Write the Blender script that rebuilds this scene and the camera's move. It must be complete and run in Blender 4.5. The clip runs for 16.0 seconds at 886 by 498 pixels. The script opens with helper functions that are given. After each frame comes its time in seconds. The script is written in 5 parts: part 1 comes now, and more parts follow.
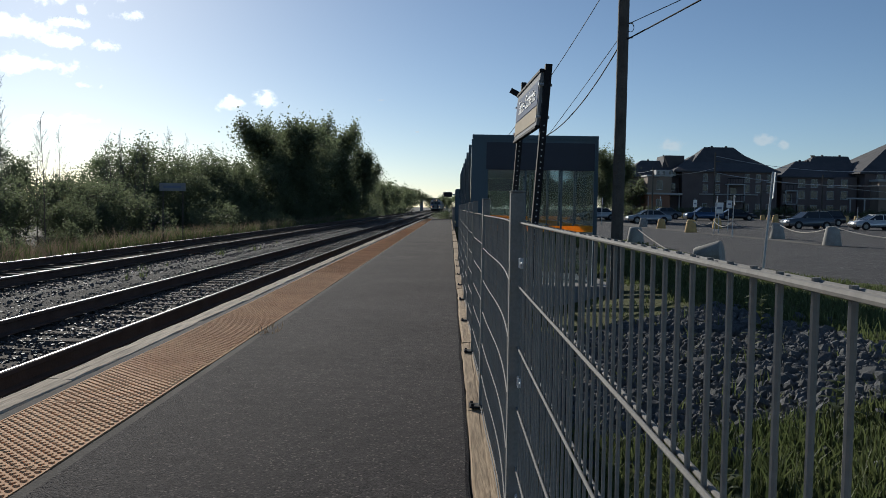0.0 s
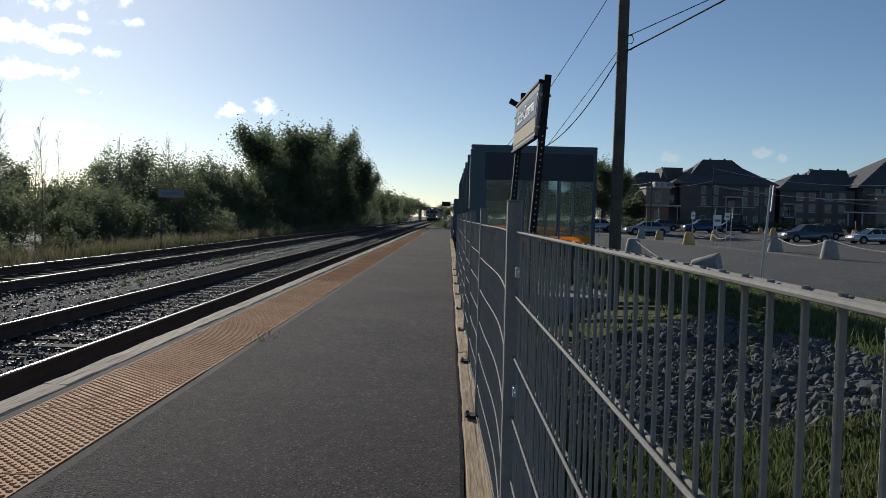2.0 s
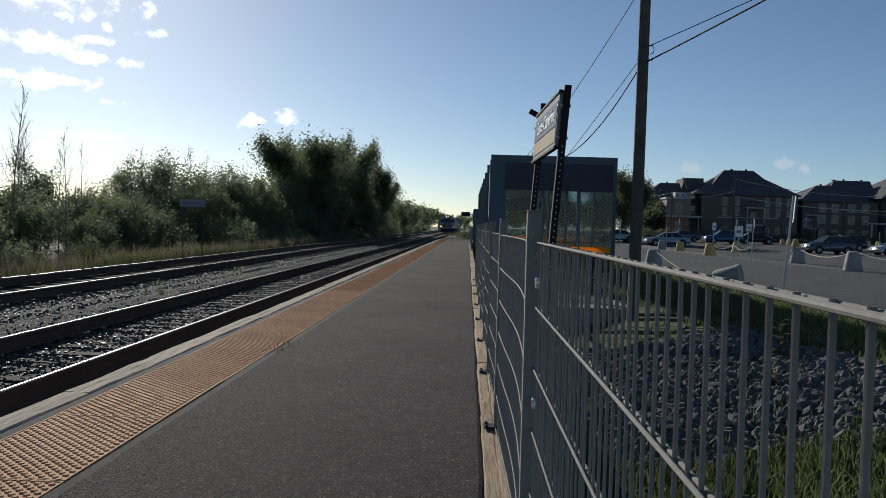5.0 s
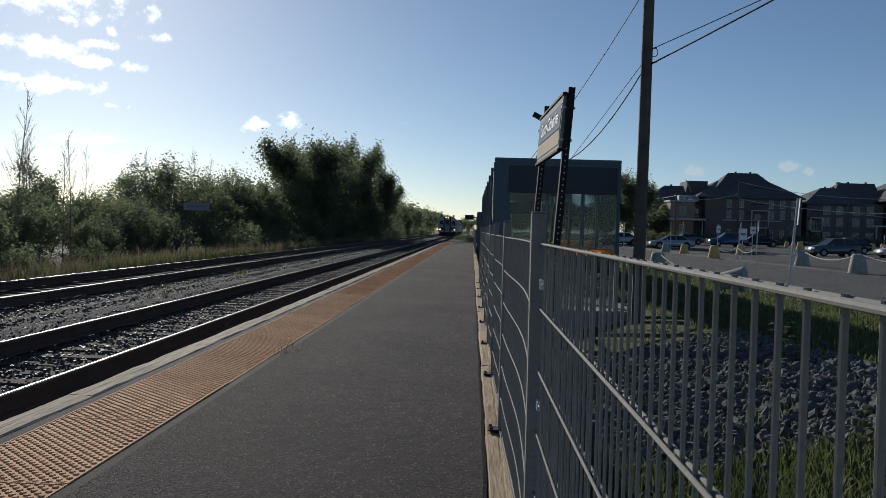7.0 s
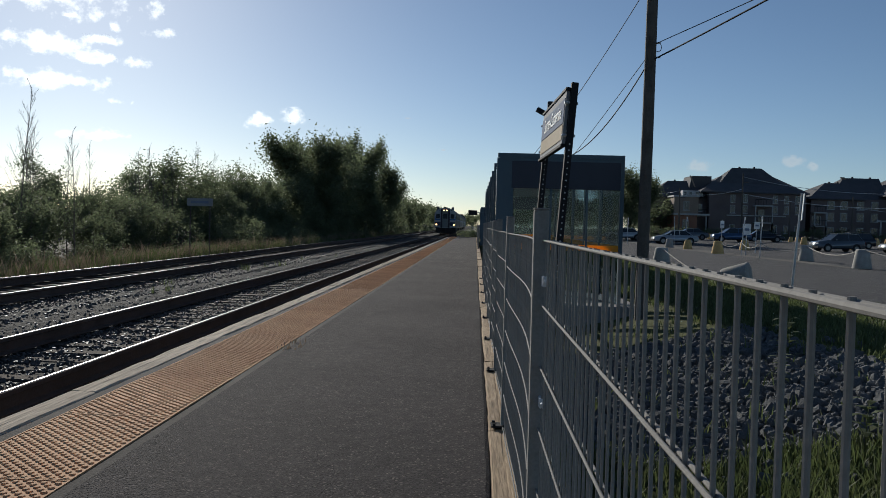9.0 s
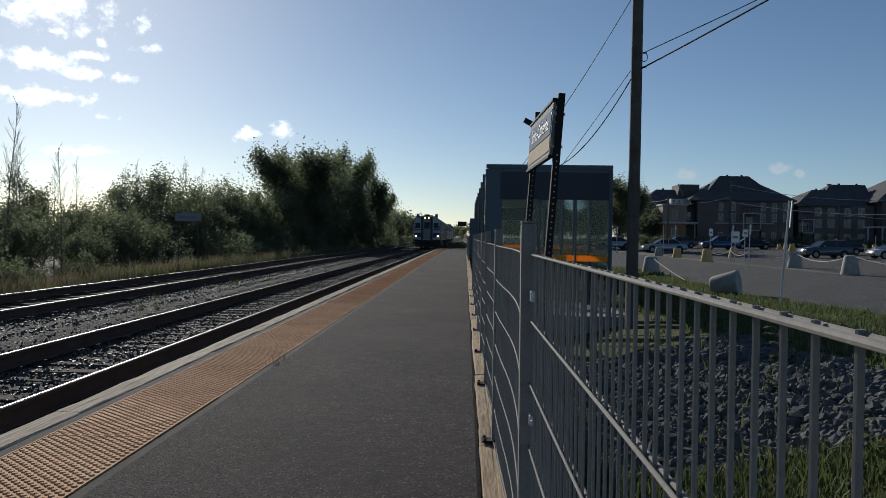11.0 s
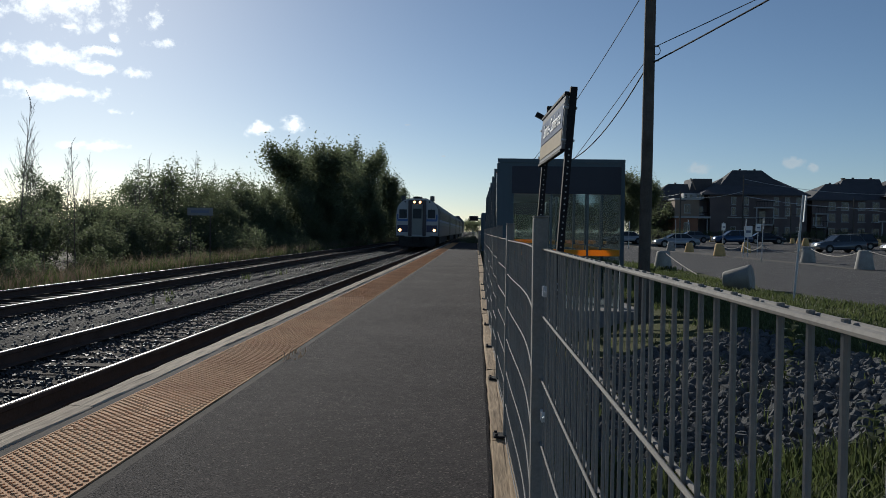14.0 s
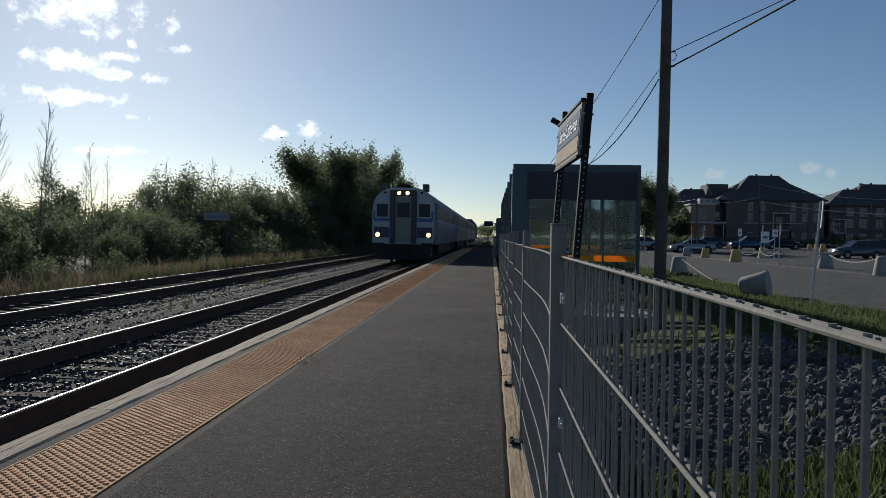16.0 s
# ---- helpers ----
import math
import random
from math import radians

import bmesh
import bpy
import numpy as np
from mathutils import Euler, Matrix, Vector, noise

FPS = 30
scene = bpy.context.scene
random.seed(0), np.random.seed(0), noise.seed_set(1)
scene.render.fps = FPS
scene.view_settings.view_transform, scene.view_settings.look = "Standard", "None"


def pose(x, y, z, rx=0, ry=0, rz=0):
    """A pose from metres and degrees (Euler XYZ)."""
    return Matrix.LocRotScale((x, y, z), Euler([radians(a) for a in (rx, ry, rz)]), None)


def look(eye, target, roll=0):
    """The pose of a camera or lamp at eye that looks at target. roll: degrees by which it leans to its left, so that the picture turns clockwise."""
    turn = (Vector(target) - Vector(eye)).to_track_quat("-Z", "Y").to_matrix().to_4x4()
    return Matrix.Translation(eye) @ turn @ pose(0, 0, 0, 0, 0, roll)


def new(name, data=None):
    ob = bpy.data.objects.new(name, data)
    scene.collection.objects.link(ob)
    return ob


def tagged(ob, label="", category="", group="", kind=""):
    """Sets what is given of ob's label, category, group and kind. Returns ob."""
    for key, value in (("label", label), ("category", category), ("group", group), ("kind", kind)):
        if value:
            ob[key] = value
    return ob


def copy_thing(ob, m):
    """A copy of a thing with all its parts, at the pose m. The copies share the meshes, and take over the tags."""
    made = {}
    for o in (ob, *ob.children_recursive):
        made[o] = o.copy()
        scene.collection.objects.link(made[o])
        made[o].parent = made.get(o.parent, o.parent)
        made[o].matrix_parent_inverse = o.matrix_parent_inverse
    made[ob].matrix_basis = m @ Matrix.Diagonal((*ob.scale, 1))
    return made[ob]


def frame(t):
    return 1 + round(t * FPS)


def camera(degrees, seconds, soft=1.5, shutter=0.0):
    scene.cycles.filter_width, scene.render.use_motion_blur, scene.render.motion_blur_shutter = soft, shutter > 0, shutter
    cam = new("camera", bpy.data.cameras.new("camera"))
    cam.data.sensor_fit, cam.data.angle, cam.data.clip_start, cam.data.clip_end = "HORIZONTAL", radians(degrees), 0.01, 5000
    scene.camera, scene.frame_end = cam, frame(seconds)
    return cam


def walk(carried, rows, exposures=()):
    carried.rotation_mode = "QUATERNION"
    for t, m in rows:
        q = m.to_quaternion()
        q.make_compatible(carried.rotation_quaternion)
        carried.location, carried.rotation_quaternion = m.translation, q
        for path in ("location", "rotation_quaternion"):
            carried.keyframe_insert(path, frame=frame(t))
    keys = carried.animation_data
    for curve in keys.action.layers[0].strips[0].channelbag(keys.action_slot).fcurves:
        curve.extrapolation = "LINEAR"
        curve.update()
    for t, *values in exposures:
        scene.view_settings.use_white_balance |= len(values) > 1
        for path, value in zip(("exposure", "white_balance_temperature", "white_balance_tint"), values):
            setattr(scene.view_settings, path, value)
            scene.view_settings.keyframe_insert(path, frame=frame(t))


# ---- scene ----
cam = camera(54.0, 16.0, soft=0.85)
PATH = [
    (0, (-0.018, -0.06, 1.132), (-0.033, 1.938, 1.036), 0.9),
    (0.5, (-0.015, -0.07, 1.13), (-0.03, 1.927, 1.03), 0.8),
    (1, (-0.01, -0.066, 1.13), (-0.02, 1.932, 1.029), 1.0),
    (1.5, (-0.01, -0.062, 1.129), (-0.012, 1.936, 1.037), 1.4),
    (2, (-0.014, -0.061, 1.129), (-0.025, 1.938, 1.055), 1.5),
    (2.5, (-0.018, -0.051, 1.129), (-0.037, 1.948, 1.067), 1.8),
    (3, (-0.017, -0.042, 1.127), (-0.044, 1.957, 1.072), 1.9),
    (3.5, (-0.015, -0.057, 1.128), (-0.051, 1.941, 1.071), 1.8),
    (4, (-0.012, -0.055, 1.13), (-0.056, 1.944, 1.077), 1.7),
    (6.5, (-0.018, -0.056, 1.125), (-0.084, 1.943, 1.074), 1.7),
    (7, (-0.015, -0.048, 1.124), (-0.08, 1.951, 1.079), 1.6),
    (7.5, (-0.013, -0.051, 1.124), (-0.058, 1.948, 1.077), 1.6),
    (8, (-0.013, -0.042, 1.128), (-0.064, 1.957, 1.08), 1.8),
    (8.5, (-0.013, -0.042, 1.127), (-0.081, 1.956, 1.071), 1.7),
    (10.8, (-0.002, 0.008, 1.137), (-0.06, 2.007, 1.096), 0.9),
    (11, (-0.002, 0.009, 1.138), (-0.052, 2.009, 1.109), 0.8),
    (11.5, (-0.004, 0.004, 1.139), (-0.067, 2.003, 1.127), 1.0),
    (12, (0.002, 0.017, 1.139), (-0.072, 2.015, 1.137), 1.0),
    (12.5, (0.001, 0.021, 1.139), (-0.071, 2.019, 1.139), 1.0),
    (13, (0.001, 0.016, 1.14), (-0.079, 2.015, 1.13), 1.2),
    (13.5, (0.002, 0.031, 1.14), (-0.078, 2.03, 1.108), 0.9),
    (14, (-0.002, 0.031, 1.138), (-0.078, 2.029, 1.096), 0.8),
    (14.5, (-0.004, 0.018, 1.144), (-0.084, 2.016, 1.106), 0.8),
    (15, (-0.008, 0.022, 1.139), (-0.098, 2.02, 1.107), 1.1),
    (15.5, (-0.011, 0.02, 1.141), (-0.108, 2.017, 1.109), 1.0),
    (16, (-0.012, 0.012, 1.144), (-0.122, 2.009, 1.113), 0.9),
]
walk(cam, [(t, look(eye, target, roll)) for t, eye, target, roll in PATH],
     exposures=[(0, 0.47, 5900, 5.5), (8, 0.36, 5900, 5.5), (16, 0.26, 5900, 5.5)])

# ---- world, sun, exposure ----
SUN_AZ, SUN_EL = radians(-25.5), radians(20)       # azimuth from +y towards +x
world = bpy.data.worlds.new("sky_world")
scene.world = world
world.use_nodes = True
wn = world.node_tree
sky = wn.nodes.new("ShaderNodeTexSky")
sky.sky_type, sky.sun_disc = "NISHITA", False
sky.sun_elevation, sky.sun_rotation = SUN_EL, SUN_AZ
sky.air_density, sky.dust_density, sky.ozone_density = 0.68, 0.25, 1.5
wn.links.new(sky.outputs[0], wn.nodes["Background"].inputs[0])
wn.nodes["Background"].inputs[1].default_value = 0.052
sun_data = bpy.data.lights.new("sun", "SUN")
sun_data.energy, sun_data.angle, sun_data.color = 3.4, radians(0.6), (1.0, 0.89, 0.76)
sun = new("sun", sun_data)
sun.matrix_world = look((0, 0, 50), (-math.sin(SUN_AZ) * 40, -math.cos(SUN_AZ) * 40, 50 - 40 * math.tan(SUN_EL)))


# ---- materials ----
def mat(name, c1, c2, rough=0.8, scale=8.0, fine=80.0, bump=0.2, dist=0.01, metal=0.0, vary=0.0, contrast=(0.3, 0.7), spec=0.5, trans=0.0, grain=None):
    """Two colours mixed by coarse and fine noise in object space, with relief from the fine noise."""
    m = bpy.data.materials.new(name)
    m.use_nodes = True
    nt, bs = m.node_tree, m.node_tree.nodes["Principled BSDF"]
    N, L = nt.nodes.new, nt.links.new
    co = N("ShaderNodeTexCoord")
    a, b = N("ShaderNodeTexNoise"), N("ShaderNodeTexNoise")
    a.inputs["Scale"].default_value, a.inputs["Detail"].default_value = scale, 5
    b.inputs["Scale"].default_value, b.inputs["Detail"].default_value = fine, 4
    where = co.outputs["Object"]
    if grain:
        mp = N("ShaderNodeMapping")
        mp.inputs["Scale"].default_value = grain
        L(where, mp.inputs["Vector"])
        where = mp.outputs["Vector"]
    L(where, a.inputs["Vector"]), L(where, b.inputs["Vector"])
    add = N("ShaderNodeMath")
    add.operation = "ADD"
    half = N("ShaderNodeMath")
    half.operation = "MULTIPLY"
    half.inputs[1].default_value = 0.5
    L(a.outputs["Fac"], add.inputs[0]), L(b.outputs["Fac"], add.inputs[1]), L(add.outputs[0], half.inputs[0])
    ramp = N("ShaderNodeValToRGB")
    ramp.color_ramp.elements[0].position, ramp.color_ramp.elements[1].position = contrast
    ramp.color_ramp.elements[0].color, ramp.color_ramp.elements[1].color = (*c1, 1), (*c2, 1)
    L(half.outputs[0], ramp.inputs["Fac"])
    out = ramp.outputs["Color"]
    if vary:
        info, hsv = N("ShaderNodeObjectInfo"), N("ShaderNodeHueSaturation")
        geo, rnd = N("ShaderNodeNewGeometry"), N("ShaderNodeMath")
        rnd.operation = "ADD"
        L(info.outputs["Random"], rnd.inputs[0]), L(geo.outputs["Random Per Island"], rnd.inputs[1])
        mr = N("ShaderNodeMapRange")
        mr.inputs["From Max"].default_value = 2.0
        mr.inputs["To Min"].default_value, mr.inputs["To Max"].default_value = 1 - vary, 1 + vary
        L(rnd.outputs[0], mr.inputs["Value"]), L(mr.outputs[0], hsv.inputs["Value"]), L(out, hsv.inputs["Color"])
        out = hsv.outputs["Color"]
    L(out, bs.inputs["Base Color"])
    bs.inputs["Roughness"].default_value, bs.inputs["Metallic"].default_value = rough, metal
    bs.inputs["Specular IOR Level"].default_value = spec
    if bump:
        bp = N("ShaderNodeBump")
        bp.inputs["Strength"].default_value, bp.inputs["Distance"].default_value = bump, dist
        L(b.outputs["Fac"], bp.inputs["Height"]), L(bp.outputs[0], bs.inputs["Normal"])
    if trans:
        tr, mx = N("ShaderNodeBsdfTranslucent"), N("ShaderNodeMixShader")
        mx.inputs[0].default_value = trans
        L(out, tr.inputs["Color"]), L(bs.outputs[0], mx.inputs[1]), L(tr.outputs[0], mx.inputs[2])
        L(mx.outputs[0], nt.nodes["Material Output"].inputs["Surface"])
    return m


def glow(name, color, strength):
    m = bpy.data.materials.new(name)
    m.use_nodes = True
    bs = m.node_tree.nodes["Principled BSDF"]
    bs.inputs["Base Color"].default_value = (*color, 1)
    bs.inputs["Emission Color"].default_value = (*color, 1)
    bs.inputs["Emission Strength"].default_value = strength
    return m


def glass(name, tint, rough=0.02, alpha=0.8):
    """Thin pane: mostly clear, with a real mirror gloss."""
    m = bpy.data.materials.new(name)
    m.use_nodes = True
    nt = m.node_tree
    N, L = nt.nodes.new, nt.links.new
    nt.nodes.remove(nt.nodes["Principled BSDF"])
    tr, gl, mx, lw = N("ShaderNodeBsdfTransparent"), N("ShaderNodeBsdfGlossy"), N("ShaderNodeMixShader"), N("ShaderNodeLayerWeight")
    tr.inputs[0].default_value = (*[alpha * c for c in tint], 1)
    gl.inputs["Roughness"].default_value = rough
    edge, gain = N("ShaderNodeMath"), N("ShaderNodeMath")
    edge.operation, gain.operation = "POWER", "MULTIPLY_ADD"
    edge.inputs[1].default_value, gain.inputs[1].default_value, gain.inputs[2].default_value = 4.0, 0.4, 0.025
    lw.inputs[0].default_value = 0.5
    L(lw.outputs["Facing"], edge.inputs[0]), L(edge.outputs[0], gain.inputs[0]), L(gain.outputs[0], mx.inputs[0]), L(tr.outputs[0], mx.inputs[1]), L(gl.outputs[0], mx.inputs[2])
    L(mx.outputs[0], nt.nodes["Material Output"].inputs["Surface"])
    return m


def asphalt(name, dark, light, size):
    """Worn asphalt: pieces of aggregate of their own shade in dark binder, with broad stains."""
    m = mat(name, dark, light, 0.95, 0.7, 9, 0.0, contrast=(0.3, 0.7), spec=0.12)
    nt, bs = m.node_tree, m.node_tree.nodes["Principled BSDF"]
    N, L = nt.nodes.new, nt.links.new
    co, vo = N("ShaderNodeTexCoord"), N("ShaderNodeTexVoronoi")
    vo.inputs["Scale"].default_value = 1 / size
    L(co.outputs["Object"], vo.inputs["Vector"])
    sep, ramp, mul = N("ShaderNodeSeparateColor"), N("ShaderNodeValToRGB"), N("ShaderNodeMix")
    L(vo.outputs["Color"], sep.inputs[0]), L(sep.outputs[0], ramp.inputs["Fac"])
    e = ramp.color_ramp.elements
    e[0].position, e[0].color, e[1].position, e[1].color = 0.1, (0.6, 0.6, 0.6, 1), 1.0, (3.2, 3.1, 2.9, 1)
    e.new(0.8).color = (1.05, 1.05, 1.05, 1)
    e.new(0.93).color = (1.3, 1.3, 1.25, 1)
    mul.data_type, mul.blend_type = "RGBA", "MULTIPLY"
    mul.inputs["Factor"].default_value = 1.0
    old = bs.inputs["Base Color"].links[0].from_socket
    L(old, mul.inputs["A"]), L(ramp.outputs["Color"], mul.inputs["B"]), L(mul.outputs["Result"], bs.inputs["Base Color"])
    bp = N("ShaderNodeBump")
    bp.inputs["Strength"].default_value, bp.inputs["Distance"].default_value = 0.9, size * 0.5
    bp.invert = True
    L(vo.outputs["Distance"], bp.inputs["Height"]), L(bp.outputs[0], bs.inputs["Normal"])
    return m


M_ASPHALT = asphalt("platform_asphalt", (0.026, 0.0222, 0.0222), (0.058, 0.0488, 0.0485), 0.0085)
M_LOT = asphalt("lot_asphalt", (0.075, 0.072, 0.073), (0.125, 0.121, 0.121), 0.03)
M_SOIL = mat("soil", (0.03, 0.024, 0.016), (0.085, 0.07, 0.045), 0.95, 0.6, 20, 0.5, 0.03)
M_BALLAST = mat("ballast_stone", (0.045, 0.041, 0.039), (0.12, 0.108, 0.1), 0.62, 2.0, 40, 0.6, 0.02, vary=0.5, spec=0.35)
M_BED = asphalt("ballast_bed", (0.024, 0.022, 0.021), (0.055, 0.05, 0.046), 0.042)
M_TIE = mat("tie_wood", (0.04, 0.03, 0.024), (0.1, 0.076, 0.06), 0.95, 3, 60, 0.5, 0.01, vary=0.3, spec=0.12)
M_RAIL = mat("rail_rust", (0.085, 0.06, 0.048), (0.15, 0.11, 0.09), 0.95, 3, 50, 0.2, 0.003, spec=0.06)
M_RAILTOP = mat("rail_polished", (0.13, 0.132, 0.135), (0.2, 0.2, 0.198), 0.52, 4, 90, 0.03, 0.001, metal=1.0)
M_TIMBER = mat("weathered_timber", (0.26, 0.215, 0.165), (0.7, 0.6, 0.47), 0.95, 6, 50, 1.0, 0.008, vary=0.25, spec=0.06, grain=(1, 0.07, 1))
M_KERB = mat("kerb_timber", (0.17, 0.115, 0.07), (0.56, 0.42, 0.27), 0.9, 6, 60, 0.9, 0.008, vary=0.25, spec=0.15, grain=(1, 0.09, 1))
M_TACTILE = mat("tactile_orange", (0.43, 0.215, 0.1), (0.74, 0.465, 0.25), 0.85, 1.6, 45, 0.3, 0.003, vary=0.14, spec=0.15)
M_CONCRETE = mat("edge_concrete", (0.075, 0.068, 0.06), (0.16, 0.143, 0.125), 0.95, 2.2, 70, 0.4, 0.006, spec=0.1)
M_STRIP = mat("joint_strip", (0.05, 0.045, 0.04), (0.115, 0.1, 0.088), 0.95, 2.2, 70, 0.5, 0.006, spec=0.1)
M_FENCE = mat("fence_grey", (0.2, 0.19, 0.175), (0.3, 0.285, 0.262), 0.8, 6, 120, 0.15, 0.001, spec=0.08)
M_GALV = mat("galvanised", (0.42, 0.43, 0.44), (0.62, 0.63, 0.64), 0.45, 8, 90, 0.1, 0.001, metal=0.15)
M_ZINC = mat("bright_zinc", (0.42, 0.43, 0.44), (0.6, 0.6, 0.6), 0.4, 8, 90, 0.1, 0.001)
M_SHEL = mat("shelter_teal", (0.04, 0.072, 0.1), (0.06, 0.1, 0.135), 0.5, 1.5, 50, 0.08, 0.001)
M_SHELDARK = mat("shelter_navy", (0.008, 0.012, 0.03), (0.016, 0.022, 0.045), 0.5, 2, 60, 0.05, 0.001)
M_ORANGE = mat("safety_orange", (0.85, 0.4, 0.02), (0.95, 0.48, 0.035), 0.5, 3, 60, 0.0, 0.001, trans=0.5)
M_GLASS = glass("shelter_glass", (0.8, 0.88, 0.92), 0.04, 0.84)
M_POLE = mat("pole_wood", (0.05, 0.042, 0.036), (0.13, 0.115, 0.1), 0.9, 4, 40, 0.5, 0.01)
M_BLACK = mat("black_metal", (0.012, 0.012, 0.014), (0.03, 0.03, 0.034), 0.8, 5, 80, 0.1, 0.001, spec=0.15)
M_ROCK = mat("riprap_stone", (0.08, 0.083, 0.086), (0.15, 0.152, 0.15), 0.95, 3, 40, 0.6, 0.015, vary=0.25, spec=0.1)
M_GRASS = mat("grass_blade", (0.06, 0.085, 0.03), (0.14, 0.158, 0.062), 0.7, 1.0, 9, 0.0, vary=0.35, trans=0.45)
M_LAWN = mat("lawn_soil", (0.05, 0.055, 0.02), (0.11, 0.115, 0.045), 0.95, 0.8, 25, 0.6, 0.03, spec=0.1)
M_LEAF = mat("leaf_green", (0.1, 0.124, 0.066), (0.185, 0.21, 0.12), 0.6, 0.5, 5, 0.0, vary=0.4, trans=0.7, spec=0.3)
M_BARK = mat("bark", (0.06, 0.052, 0.045), (0.15, 0.132, 0.115), 0.9, 6, 50, 0.5, 0.01)
M_REED = mat("reed_dry", (0.17, 0.13, 0.09), (0.31, 0.24, 0.175), 0.8, 0.6, 6, 0.0, vary=0.3, trans=0.4)


# ---- mesh building ----
class G:
    """Faces gathered for one mesh."""
    def __init__(self):
        self.v, self.f, self.mi, self.smooth = [], [], [], False

    def box(self, x0, x1, y0, y1, z0, z1, mi=0, m=None):
        n = len(self.v)
        pts = [Vector(p) for p in ((x0, y0, z0), (x1, y0, z0), (x1, y1, z0), (x0, y1, z0), (x0, y0, z1), (x1, y0, z1), (x1, y1, z1), (x0, y1, z1))]
        self.v += [m @ p for p in pts] if m else pts
        for q in ((3, 2, 1, 0), (4, 5, 6, 7), (0, 1, 5, 4), (1, 2, 6, 5), (2, 3, 7, 6), (3, 0, 4, 7)):
            self.f.append([n + k for k in q])
            self.mi.append(mi)
        return self

    def tube(self, pts, radii, seg=8, cap=True, mi=0):
        pts = [Vector(p) for p in pts]
        if not isinstance(radii, (list, tuple)):
            radii = [radii] * len(pts)
        base = len(self.v)
        for i, p in enumerate(pts):
            d = (pts[min(i + 1, len(pts) - 1)] - pts[max(i - 1, 0)]).normalized()
            a = d.orthogonal().normalized() if abs(d.z) > 0.95 else d.cross(Vector((0, 0, 1))).normalized()
            b = d.cross(a)
            for k in range(seg):
                w = 2 * math.pi * k / seg
                self.v.append(p + radii[i] * (math.cos(w) * a + math.sin(w) * b))
        for i in range(len(pts) - 1):
            for k in range(seg):
                p, q = base + i * seg, base + (i + 1) * seg
                self.f.append([p + k, p + (k + 1) % seg, q + (k + 1) % seg, q + k])
                self.mi.append(mi)
        if cap:
            self.f += [[base + k for k in reversed(range(seg))], [base + (len(pts) - 1) * seg + k for k in range(seg)]]
            self.mi += [mi, mi]
        return self

    def poly(self, pts, mi=0):
        n = len(self.v)
        self.v += [Vector(p) for p in pts]
        self.f.append(list(range(n, n + len(pts))))
        self.mi.append(mi)
        return self

    def prism(self, prof, y0, y1, axis="y", mi=0):
        """A closed outline of (a, z), counter-clockwise, drawn out along an axis."""
        n, k = len(self.v), len(prof)
        for y in (y0, y1):
            self.v += [Vector((a, y, z)) if axis == "y" else Vector((y, a, z)) for a, z in prof]
        self.f += [list(range(n, n + k)), list(range(n + 2 * k - 1, n + k - 1, -1))]
        self.f += [[n + (i + 1) % k, n + i, n + k + i, n + k + (i + 1) % k] for i in range(k)]
        self.mi += [mi] * (k + 2)
        return self

    def mesh(self, name, mats):
        me = bpy.data.meshes.new(name)
        me.from_pydata(self.v, [], self.f)
        for m in (mats if isinstance(mats, (list, tuple)) else [mats]):
            me.materials.append(m)
        me.polygons.foreach_set("material_index", self.mi)
        if self.smooth:
            me.polygons.foreach_set("use_smooth", [True] * len(self.f))
        me.update()
        return me


def fixed(me):
    """Outward normals."""
    bm = bmesh.new()
    bm.from_mesh(me)
    bmesh.ops.recalc_face_normals(bm, faces=bm.faces)
    bm.to_mesh(me)
    bm.free()
    return me


def bevelled(me, w, seg=2):
    bm = bmesh.new()
    bm.from_mesh(me)
    bmesh.ops.bevel(bm, geom=bm.edges[:], offset=w, segments=seg, affect="EDGES", clamp_overlap=True)
    bmesh.ops.recalc_face_normals(bm, faces=bm.faces)
    bm.to_mesh(me)
    bm.free()
    return me


def part(name, g, material, parent=None, label="", bevel=0.0, m=None):
    me = g.mesh(name, material) if isinstance(g, G) else g
    if isinstance(g, G):
        bevelled(me, bevel) if bevel else fixed(me)
    ob = new(name, me)
    ob.parent = parent
    if m:
        ob.matrix_basis = m
    if label:
        ob["label"] = label
    return ob


def thing(name, label, category, m=None, group="", kind=""):
    return tagged(new(name), label, category, group, kind) if m is None else placed(tagged(new(name), label, category, group, kind), m)


def placed(ob, m):
    ob.matrix_basis = m
    return ob


def shown(name, g, material, label, category="", kind="", group="", bevel=0.0, m=None):
    return tagged(part(name, g, material, None, "", bevel, m), label, category, group, kind)


# ---- ground ----
BED_Z = -0.46


def lot_z(x, y):
    """Height of the land beside the platform: a stony ditch, then the lawn and the parking lot, which climbs far off."""
    if x < 0.42:
        return -0.75
    def mix(a, b, t):
        t = max(0.0, min(1.0, t))
        return a + (b - a) * t * t * (3 - 2 * t)
    ditch = -1.05 if y < 19.2 else mix(-1.05, -0.55, (y - 19.2) / 4)
    z = mix(ditch, -0.42, (x - 1.6) / 3.4)
    return mix(z, 0.1, (y - 75) / 45)


def ground_sheet(name, xs, ys, zf, material, label, kind="structure", jitter=0.0):
    g = G()
    for y in ys:
        for x in xs:
            z = zf(x, y) + (noise.noise((x * 0.7, y * 0.7, 3)) * jitter if jitter else 0)
            g.v.append(Vector((x, y, z)))
    w = len(xs)
    for j in range(len(ys) - 1):
        for i in range(w - 1):
            a = j * w + i
            g.f.append([a, a + 1, a + w + 1, a + w])
            g.mi.append(0)
    g.smooth = True
    return tagged(part(name, g, material), label, "ground", "", kind)


